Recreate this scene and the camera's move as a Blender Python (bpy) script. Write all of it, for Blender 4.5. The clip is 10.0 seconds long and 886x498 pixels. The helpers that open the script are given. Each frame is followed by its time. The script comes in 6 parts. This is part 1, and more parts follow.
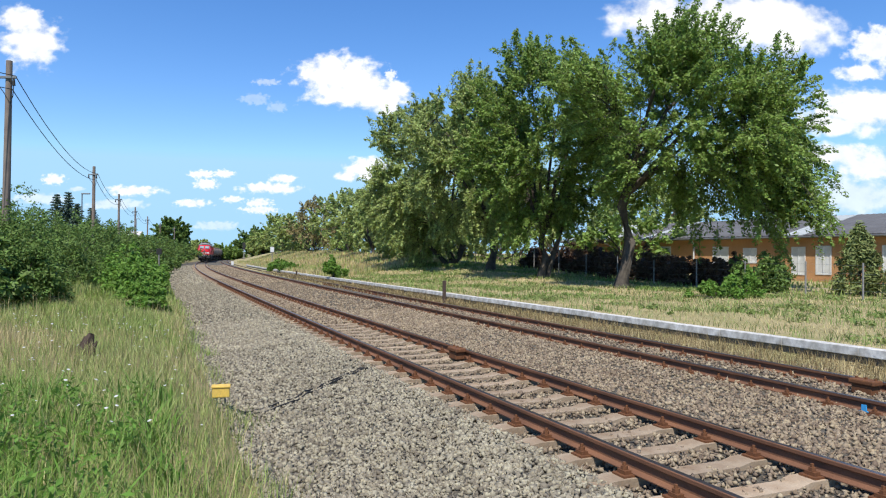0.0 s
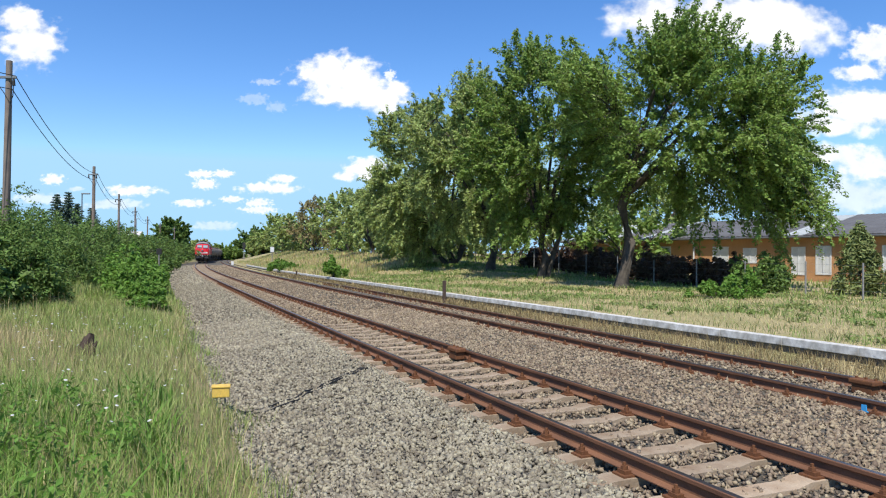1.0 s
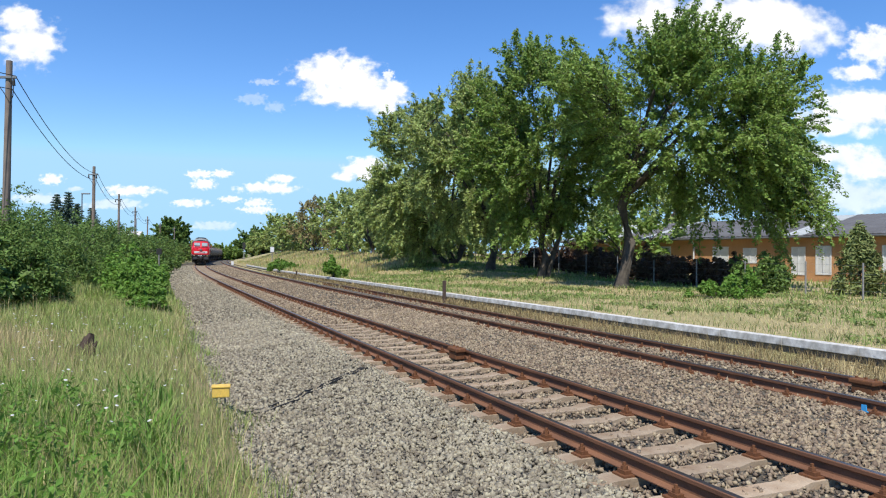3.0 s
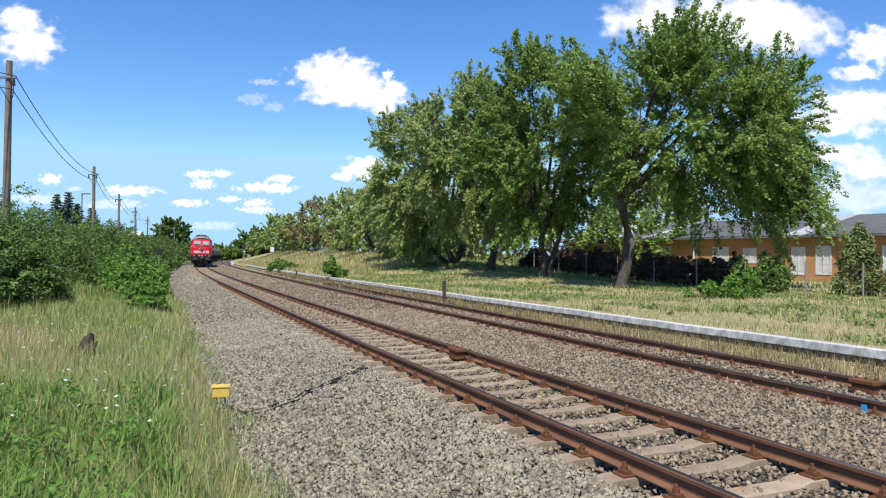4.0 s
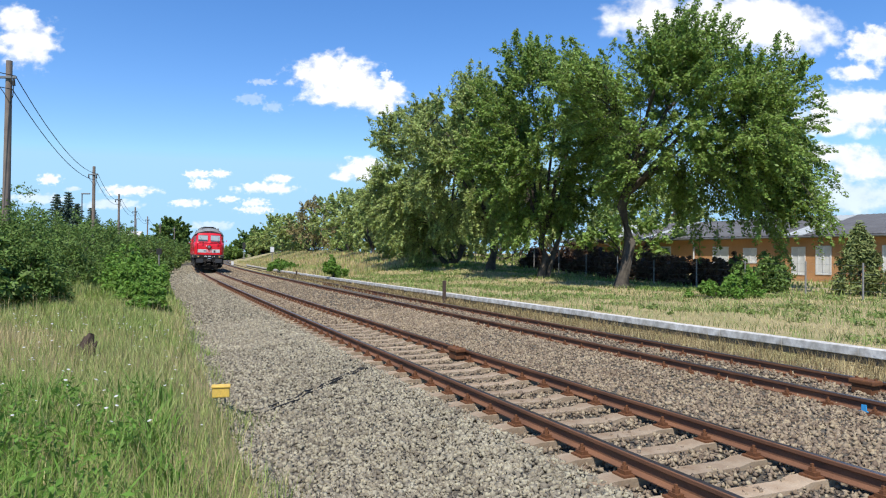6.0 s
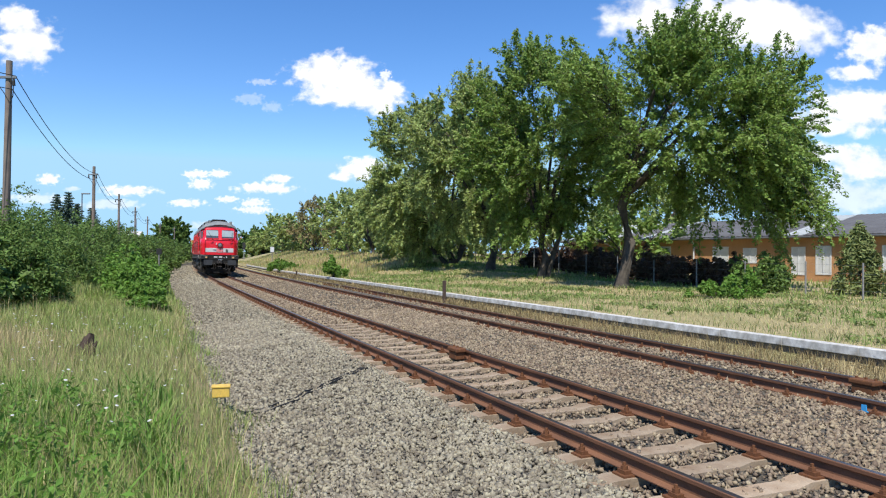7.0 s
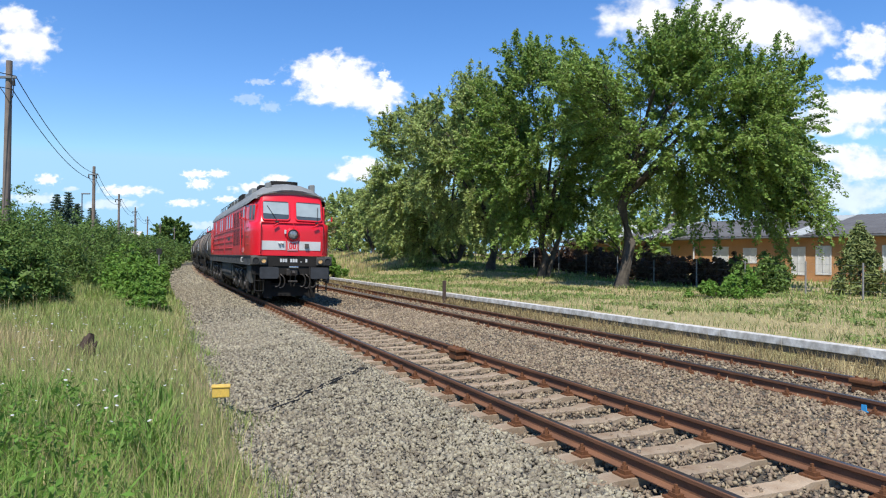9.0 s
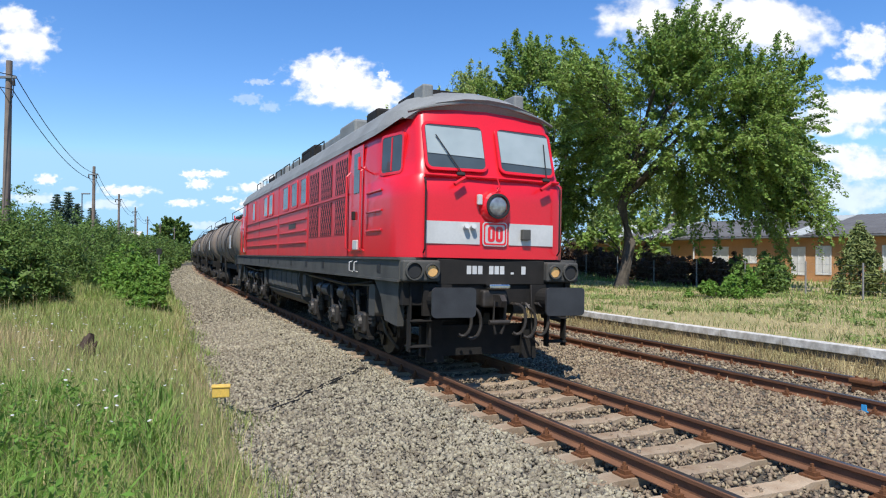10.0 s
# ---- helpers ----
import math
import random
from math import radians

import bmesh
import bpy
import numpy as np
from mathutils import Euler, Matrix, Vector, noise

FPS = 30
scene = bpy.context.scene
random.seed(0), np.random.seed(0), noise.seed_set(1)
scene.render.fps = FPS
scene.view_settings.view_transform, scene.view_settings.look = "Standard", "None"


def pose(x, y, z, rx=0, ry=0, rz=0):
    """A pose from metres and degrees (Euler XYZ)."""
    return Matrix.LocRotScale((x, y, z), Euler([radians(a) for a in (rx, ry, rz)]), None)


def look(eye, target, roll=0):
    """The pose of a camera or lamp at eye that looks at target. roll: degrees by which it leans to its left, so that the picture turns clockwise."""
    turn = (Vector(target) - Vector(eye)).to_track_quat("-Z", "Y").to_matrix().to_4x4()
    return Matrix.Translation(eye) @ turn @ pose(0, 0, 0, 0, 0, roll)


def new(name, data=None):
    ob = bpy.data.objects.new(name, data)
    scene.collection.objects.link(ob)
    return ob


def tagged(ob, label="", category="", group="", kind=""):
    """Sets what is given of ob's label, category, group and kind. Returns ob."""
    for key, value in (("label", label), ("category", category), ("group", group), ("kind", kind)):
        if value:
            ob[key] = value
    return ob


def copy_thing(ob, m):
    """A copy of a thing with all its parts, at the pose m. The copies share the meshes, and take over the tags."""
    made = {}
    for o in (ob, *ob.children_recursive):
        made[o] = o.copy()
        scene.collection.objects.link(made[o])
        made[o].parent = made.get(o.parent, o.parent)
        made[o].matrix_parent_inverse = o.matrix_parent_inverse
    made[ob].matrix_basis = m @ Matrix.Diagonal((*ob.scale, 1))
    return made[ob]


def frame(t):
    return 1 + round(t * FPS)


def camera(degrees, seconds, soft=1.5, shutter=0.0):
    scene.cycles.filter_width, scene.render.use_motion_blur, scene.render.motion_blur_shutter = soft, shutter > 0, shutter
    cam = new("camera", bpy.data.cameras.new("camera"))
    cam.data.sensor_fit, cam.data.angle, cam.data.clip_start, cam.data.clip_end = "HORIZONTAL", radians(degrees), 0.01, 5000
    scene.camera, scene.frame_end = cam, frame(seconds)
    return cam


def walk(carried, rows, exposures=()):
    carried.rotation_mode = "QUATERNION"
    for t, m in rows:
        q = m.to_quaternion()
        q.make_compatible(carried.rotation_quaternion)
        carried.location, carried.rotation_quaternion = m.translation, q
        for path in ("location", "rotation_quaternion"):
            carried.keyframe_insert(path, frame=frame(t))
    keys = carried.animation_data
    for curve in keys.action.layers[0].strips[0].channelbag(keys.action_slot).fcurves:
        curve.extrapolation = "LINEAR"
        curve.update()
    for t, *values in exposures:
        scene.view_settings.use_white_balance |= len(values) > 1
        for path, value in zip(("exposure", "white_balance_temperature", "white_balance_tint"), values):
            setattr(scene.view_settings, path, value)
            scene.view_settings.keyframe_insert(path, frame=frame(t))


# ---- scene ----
cam = camera(66.62, 10.0, soft=1.15)
walk(cam, [(0.0, look((0, 0, 1.689), (0, 100, 1.689 + 1.065), 0.454)), (10.0, look((0, 0, 1.689), (0, 100, 1.689 + 1.065), 0.454))],
     exposures=[(0.0, 0.38, 6600, 10), (10.0, 0.38, 6600, 10)])

# ---- sky and sun ----
SUN_EL, SUN_AZ = radians(58), radians(188)      # azimuth clockwise from +y
world = bpy.data.worlds.new("sky")
scene.world = world
world.use_nodes = True
wn = world.node_tree.nodes
sky = wn.new("ShaderNodeTexSky")
sky.sky_type, sky.sun_disc = "NISHITA", False
sky.sun_elevation, sky.sun_rotation = SUN_EL, SUN_AZ
sky.air_density, sky.dust_density, sky.ozone_density = 1.0, 0.0, 4.0
wn["Background"].inputs["Strength"].default_value = 0.13
rich = wn.new("ShaderNodeHueSaturation")
rich.inputs["Saturation"].default_value = 1.25
rich.inputs["Hue"].default_value, rich.inputs["Value"].default_value = 0.508, 1.1
world.node_tree.links.new(sky.outputs[0], rich.inputs["Color"])
sky_cap = wn.new("ShaderNodeMix")              # caps the sky colour, which dims the white horizon to pale blue
sky_cap.data_type, sky_cap.blend_type = "RGBA", "DARKEN"
sky_cap.inputs[0].default_value = 1.0
sky_cap.inputs[7].default_value = (2.55, 4.45, 6.4, 1)
world.node_tree.links.new(rich.outputs[0], sky_cap.inputs[6])
world.node_tree.links.new(sky_cap.outputs[2], wn["Background"].inputs["Color"])
sun = new("sun", bpy.data.lights.new("sun", "SUN"))
sun.data.energy, sun.data.angle, sun.data.color = 4.4, radians(0.55), (1.0, 0.965, 0.90)
sun_dir = Vector((math.sin(SUN_AZ) * math.cos(SUN_EL), math.cos(SUN_AZ) * math.cos(SUN_EL), math.sin(SUN_EL)))
sun.matrix_world = look(sun_dir * 200, (0, 0, 0))

# ---- small tools ----
rng = np.random.default_rng(7)


def part(name, bm, material, parent=None, label="", smooth=False):
    """One mesh object out of a bmesh, under a thing or a part."""
    me = bpy.data.meshes.new(name)
    bm.to_mesh(me)
    bm.free()
    me.materials.append(material)
    if smooth:
        me.shade_smooth()
    ob = new(name, me)
    if parent:
        ob.parent = parent
    if label:
        ob["label"] = label
    return ob


def repeat(ob, m, parent=None):
    """Another object on the same mesh."""
    o = new(ob.name.split(".")[0], ob.data)
    o.matrix_basis = m
    o.parent = parent or ob.parent
    return o


def sheet(name, verts, faces, material, parent=None, smooth=False):
    me = bpy.data.meshes.new(name)
    me.from_pydata([tuple(v) for v in verts], [], [tuple(f) for f in faces])
    me.materials.append(material)
    if smooth:
        me.shade_smooth()
    ob = new(name, me)
    ob.parent = parent
    return ob


def fast(name, verts, loops, sizes, material, parent=None, smooth=False):
    """A big mesh out of arrays: verts (n,3), flat corner indices, corners per face."""
    me = bpy.data.meshes.new(name)
    me.vertices.add(len(verts))
    me.vertices.foreach_set("co", np.asarray(verts, "f4").ravel())
    me.loops.add(len(loops))
    me.loops.foreach_set("vertex_index", np.asarray(loops, "i4"))
    sizes = np.asarray(sizes, "i4")
    me.polygons.add(len(sizes))
    me.polygons.foreach_set("loop_start", np.concatenate([[0], np.cumsum(sizes)[:-1]]).astype("i4"))
    me.polygons.foreach_set("loop_total", sizes)
    me.update(calc_edges=True)
    me.materials.append(material)
    if smooth:
        me.shade_smooth()
    ob = new(name, me)
    ob.parent = parent
    return ob


def box(bm, x0, x1, y0, y1, z0, z1, bevel=0.0, m=None):
    mm = Matrix.Translation(((x0 + x1) / 2, (y0 + y1) / 2, (z0 + z1) / 2)) @ Matrix.Diagonal((x1 - x0, y1 - y0, z1 - z0, 1))
    got = bmesh.ops.create_cube(bm, size=1, matrix=(m @ mm) if m else mm)
    if bevel:
        edges = list({e for v in got["verts"] for e in v.link_edges})
        bmesh.ops.bevel(bm, geom=edges, offset=bevel, segments=2, affect="EDGES", profile=0.5)
    return bm


def cyl(bm, a, b, r0, r1=None, seg=16, caps=True):
    a, b = Vector(a), Vector(b)
    d = b - a
    m = Matrix.Translation((a + b) / 2) @ d.to_track_quat("Z", "Y").to_matrix().to_4x4()
    bmesh.ops.create_cone(bm, cap_ends=caps, segments=seg, radius1=r0, radius2=r0 if r1 is None else r1, depth=d.length, matrix=m)
    return bm


def pipe(bm, pts, r, seg=8):
    limb(bm, pts, r, r, seg)
    return bm


def prism(bm, poly, axis, a, b):
    """Extrude a polygon of (p, q) along an axis from a to b."""
    def at3(p, q, w):
        return {"x": (w, p, q), "y": (p, w, q), "z": (p, q, w)}[axis]
    lo = [bm.verts.new(at3(p, q, a)) for p, q in poly]
    hi = [bm.verts.new(at3(p, q, b)) for p, q in poly]
    bm.faces.new(lo), bm.faces.new(hi[::-1])
    n = len(poly)
    for i in range(n):
        bm.faces.new((lo[i], hi[i], hi[(i + 1) % n], lo[(i + 1) % n]))
    bmesh.ops.recalc_face_normals(bm, faces=bm.faces[:])
    return bm


def rounded(p0, p1, q0, q1, r, n=4):
    out = []
    for cx, cy, a0 in ((p1 - r, q1 - r, 0), (p0 + r, q1 - r, 90), (p0 + r, q0 + r, 180), (p1 - r, q0 + r, 270)):
        for i in range(n + 1):
            a = radians(a0 + 90 * i / n)
            out.append((cx + r * math.cos(a), cy + r * math.sin(a)))
    return out


def loft(bm, rows, close=False):
    vs = [[bm.verts.new(p) for p in row] for row in rows]
    for r0, r1 in zip(vs[:-1], vs[1:]):
        n = len(r0)
        for i in range(n if close else n - 1):
            j = (i + 1) % n
            bm.faces.new((r0[i], r0[j], r1[j], r1[i]))
    return bm


def limb(bm, pts, r0, r1, seg=9, radii=None):
    """A bent, tapering limb as one skin."""
    rows = []
    n = len(pts)
    for i, p in enumerate(pts):
        p = Vector(p)
        d = (Vector(pts[min(i + 1, n - 1)]) - Vector(pts[max(i - 1, 0)])).normalized()
        a = d.orthogonal().normalized()
        b = d.cross(a)
        r = radii[i] if radii else r0 + (r1 - r0) * i / (n - 1)
        rows.append([p + (a * math.cos(2 * math.pi * k / seg) + b * math.sin(2 * math.pi * k / seg)) * r * (1 + 0.1 * math.sin(3 * k + i)) for k in range(seg)])
    # keep the rings aligned
    for i in range(1, n):
        best = min(range(seg), key=lambda o: (rows[i][o] - rows[i - 1][0]).length)
        rows[i] = rows[i][best:] + rows[i][:best]
        if (rows[i][1] - rows[i - 1][1]).length > (rows[i][-1] - rows[i - 1][1]).length:
            rows[i] = [rows[i][0]] + rows[i][1:][::-1]
    loft(bm, rows, close=True)


def B():
    return bmesh.new()


# ---- materials ----
def surface(name, base, rough=0.8, metal=0.0, other=None, scale=3.0, mix=0.5, grain=60.0, grainy=0.25, bump=0.3, dist=0.01,
            random_by=0.0, island=0.0, coat=0.0, specular=0.5, translucent=0.0):
    """Two-scale noise over one colour or between two, with fine relief."""
    m = bpy.data.materials.new(name)
    m.use_nodes = True
    nt = m.node_tree
    n, l = nt.nodes, nt.links
    bs = n["Principled BSDF"]
    co = n.new("ShaderNodeTexCoord").outputs["Object"]
    big = n.new("ShaderNodeTexNoise")
    big.inputs["Scale"].default_value, big.inputs["Detail"].default_value = scale, 6
    l.new(co, big.inputs["Vector"])
    fine = n.new("ShaderNodeTexNoise")
    fine.inputs["Scale"].default_value, fine.inputs["Detail"].default_value = grain, 4
    l.new(co, fine.inputs["Vector"])
    ramp = n.new("ShaderNodeMapRange")
    ramp.inputs[1].default_value, ramp.inputs[2].default_value = 0.5 - mix / 2, 0.5 + mix / 2
    l.new(big.outputs[0], ramp.inputs[0])
    mx = n.new("ShaderNodeMix")
    mx.data_type = "RGBA"
    mx.inputs[6].default_value = (*base, 1)
    mx.inputs[7].default_value = (*(other or [c * 0.75 for c in base]), 1)
    l.new(ramp.outputs[0], mx.inputs[0])
    hs = n.new("ShaderNodeHueSaturation")
    l.new(mx.outputs[2], hs.inputs["Color"])
    val = n.new("ShaderNodeMath")
    val.operation = "MULTIPLY_ADD"
    val.inputs[1].default_value, val.inputs[2].default_value = 2 * grainy, 1 - grainy
    l.new(fine.outputs[0], val.inputs[0])
    out = val.outputs[0]
    for amount, node, socket in ((random_by, "ShaderNodeObjectInfo", "Random"), (island, "ShaderNodeNewGeometry", "Random Per Island")):
        if amount:
            src = n.new(node)
            ad = n.new("ShaderNodeMath")
            ad.operation = "MULTIPLY_ADD"
            ad.inputs[1].default_value, ad.inputs[2].default_value = 2 * amount, 1 - amount
            l.new(src.outputs[socket], ad.inputs[0])
            mu = n.new("ShaderNodeMath")
            mu.operation = "MULTIPLY"
            l.new(out, mu.inputs[0]), l.new(ad.outputs[0], mu.inputs[1])
            out = mu.outputs[0]
            if node == "ShaderNodeNewGeometry":
                hu = n.new("ShaderNodeMath")
                hu.operation = "MULTIPLY_ADD"
                hu.inputs[1].default_value, hu.inputs[2].default_value = 0.03 * min(1, amount * 2), 0.5 - 0.015 * min(1, amount * 2)
                l.new(src.outputs[socket], hu.inputs[0]), l.new(hu.outputs[0], hs.inputs["Hue"])
    l.new(out, hs.inputs["Value"])
    l.new(hs.outputs[0], bs.inputs["Base Color"])
    bs.inputs["Roughness"].default_value, bs.inputs["Metallic"].default_value = rough, metal
    bs.inputs["Coat Weight"].default_value, bs.inputs["Specular IOR Level"].default_value = coat, specular
    if bump:
        bp = n.new("ShaderNodeBump")
        bp.inputs["Strength"].default_value, bp.inputs["Distance"].default_value = bump, dist
        l.new(fine.outputs[0], bp.inputs["Height"])
        l.new(bp.outputs[0], bs.inputs["Normal"])
    if translucent:
        tr = n.new("ShaderNodeBsdfTranslucent")
        l.new(hs.outputs[0], tr.inputs["Color"])
        ms = n.new("ShaderNodeMixShader")
        ms.inputs[0].default_value = translucent
        l.new(bs.outputs[0], ms.inputs[1]), l.new(tr.outputs[0], ms.inputs[2])
        l.new(ms.outputs[0], n["Material Output"].inputs["Surface"])
    return m


M_soil = surface("soil_grass", (0.44, 0.35, 0.20), 0.95, other=(0.21, 0.21, 0.085), scale=0.6, grain=25, grainy=0.5, bump=0.8, dist=0.05, specular=0.1)
M_verge = surface("verge_soil", (0.17, 0.18, 0.065), 0.95, other=(0.27, 0.215, 0.115), scale=0.7, grain=25, grainy=0.5, bump=0.8, dist=0.05, specular=0.1)
M_ballast = surface("ballast_bed", (0.16, 0.145, 0.112), 0.95, other=(0.075, 0.062, 0.048), scale=9, mix=0.3, grain=30, grainy=0.7, bump=1.0, dist=0.05, specular=0.2)
M_stone = surface("ballast_stone", (0.315, 0.28, 0.205), 0.95, other=(0.215, 0.186, 0.132), scale=2.5, grain=90, grainy=0.3, bump=0.2, dist=0.006, island=0.38, specular=0.2)
M_stone_rusty = surface("ballast_stone_rusty", (0.30, 0.238, 0.165), 0.95, other=(0.195, 0.145, 0.096), scale=2.5, grain=90, grainy=0.3, bump=0.2, dist=0.006, island=0.4, specular=0.2)
M_rail = surface("rusty_rail", (0.235, 0.11, 0.058), 0.75, 0.1, other=(0.11, 0.054, 0.034), scale=1.5, grain=70, grainy=0.35, bump=0.3, dist=0.003, specular=0.3)
M_railtop = surface("worn_rail_head", (0.16, 0.125, 0.115), 0.35, 0.75, other=(0.10, 0.075, 0.065), scale=2, grain=50, grainy=0.2, bump=0.05)
M_concrete = surface("concrete_sleeper", (0.41, 0.33, 0.235), 0.9, other=(0.27, 0.185, 0.115), scale=4, grain=60, grainy=0.25, bump=0.4, random_by=0.15, specular=0.25)
M_iron = surface("rusty_iron", (0.12, 0.055, 0.032), 0.8, 0.2, other=(0.20, 0.085, 0.035), scale=20, grain=120, bump=0.5, dist=0.004, specular=0.2)
M_white = surface("old_white_paint", (0.72, 0.71, 0.67), 0.9, other=(0.30, 0.275, 0.23), scale=4.5, grain=22, grainy=0.35, bump=0.3, random_by=0.08)
M_wood = surface("weathered_wood", (0.17, 0.12, 0.085), 0.9, other=(0.10, 0.07, 0.05), scale=5, grain=40, bump=0.5)
M_bark = surface("bark", (0.125, 0.105, 0.085), 0.95, other=(0.06, 0.052, 0.042), scale=4, grain=25, grainy=0.5, bump=0.8, dist=0.03, specular=0.1)

# ---- the line of the two tracks ----
NODES = [0, 25, 50, 75, 100, 130, 170, 175]
BENDS = [0.00087, 0.00017, 0.00069, 0.00086, 0.00057, 0.00081, 0.00087, 0.00087]
SS = np.arange(-80, 1600, 0.5)


def centre_line(px, th, dk):
    k = np.interp(SS, NODES, BENDS) + dk
    k = np.where(SS < 0, 0.0005 + dk, np.where(SS > 260, 0.0, k))
    i0 = 160
    h = np.concatenate([[0], np.cumsum((k[1:] + k[:-1]) / 4)])
    h = th - (h - h[i0])
    x = np.concatenate([[0], np.cumsum(-(np.sin(h[1:]) + np.sin(h[:-1])) / 4)])
    y = np.concatenate([[0], np.cumsum((np.cos(h[1:]) + np.cos(h[:-1])) / 4)])
    return x - x[i0] + px, y - y[i0] + 6, h


NEAR = centre_line(2.380, 0.41516, 0.0)
FAR = centre_line(6.903, 0.39325, -0.00026)
CANT = 0.017 / 1.505


def on(line, s, u=0.0):
    """Plan position and heading at s along a line and u to its right."""
    x, y, h = (np.interp(s, SS, a) for a in line)
    return x + u * np.cos(h), y + u * np.sin(h), h


def su(x, y):
    """Where a plan point lies along and beside the near line."""
    d = (NEAR[0] - x) ** 2 + (NEAR[1] - y) ** 2
    i = int(d.argmin())
    return SS[i], (x - NEAR[0][i]) * math.cos(NEAR[2][i]) + (y - NEAR[1][i]) * math.sin(NEAR[2][i])


P_U = [-600, -60, -22, -12, -8.5, -6.5, -4.6, -3.9, -3.45, -2.9, -1.6, -1.12, -1.0, 1.0, 1.12, 2.0, 2.6, 3.2, 3.6, 3.85, 5.4, 5.9, 6.36, 6.5, 9, 14, 25, 60, 600]
P_Z = [3.0, 2.6, 1.7, 0.9, 0.45, 0.22, 0.06, -0.16, -0.36, -0.33, -0.20, -0.19, -0.235, -0.24, -0.205, -0.22, -0.205, -0.17, -0.165, -0.2, -0.21, -0.18, -0.06, 0.20, 0.22, 0.26, 0.30, 0.35, 0.6]


def ground_z(s, u):
    z = np.interp(u, P_U, P_Z)
    rough = 0.05 * np.sin(1.3 * s + 0.7 * u) * np.sin(0.9 * u - 0.4 * s) * (((u < -4.2) | (u > 7)) * 1.0)
    bank = np.interp(s, [15, 22, 40, 55, 80, 130, 400], [0, 0.05, 0.75, 1.25, 1.75, 2.0, 1.0]) * np.clip((u - 8) / 6.5, 0, 1)
    bank = bank + np.interp(s, [25, 60, 120, 300], [0, 0.7, 1.4, 1.0]) * np.clip((-4.6 - u) / 4.5, 0, 1)
    return z + rough + bank


def ground():
    s = np.concatenate([np.arange(-78, -8, 4), np.arange(-8, 45, 0.35), np.arange(45, 160, 2.0), np.arange(160, 1590, 40)])
    u = np.concatenate([[-600, -300, -150, -80, -50, -30], np.arange(-22, -4, 0.8), np.arange(-4.2, -2.6, 0.2), np.arange(-2.5, 6, 0.5), [6.1, 6.25, 6.36, 6.44, 6.5, 7, 8],
                        np.arange(9, 30, 1.5), [35, 45, 60, 100, 180, 300, 600]])
    S, U = np.meshgrid(s, u, indexing="ij")
    x, y, _ = on(NEAR, S, U)
    z = ground_z(S, U)
    v = np.stack([x, y, z], -1).reshape(-1, 3)
    ns, nu = len(s), len(u)
    i, j = np.meshgrid(np.arange(ns - 1), np.arange(nu - 1), indexing="ij")
    a = (i * nu + j).ravel()
    q = np.stack([a, a + 1, a + nu + 1, a + nu], -1)
    ob = fast("ground", v, q.ravel(), np.full(len(q), 4), M_soil, smooth=True)
    ob.data.materials.append(M_ballast)
    ob.data.materials.append(M_verge)
    um = (u[:-1] + u[1:]) / 2
    idx = np.tile(np.where(um < -3.6, 2, np.where(um < 5.6, 1, 0)).astype("i4"), ns - 1)
    ob.data.polygons.foreach_set("material_index", idx)
    tagged(ob, "ground of grass verge, ballast bed and old platform", "ground", kind="structure")


ground()


def bed(s, u):
    return float(ground_z(np.float64(s), np.float64(u)))


# ---- tracks ----
RAIL = [(-0.0625, -0.149), (0.0625, -0.149), (0.0625, -0.140), (0.012, -0.118), (0.008, -0.05), (0.033, -0.036), (0.034, -0.006), (0.026, 0),
        (-0.026, 0), (-0.034, -0.006), (-0.033, -0.036), (-0.008, -0.05), (-0.012, -0.118), (-0.0625, -0.140)]


def rail_height(which, u):
    return -u * CANT if which == "near" else -0.024 - u * 0.0234


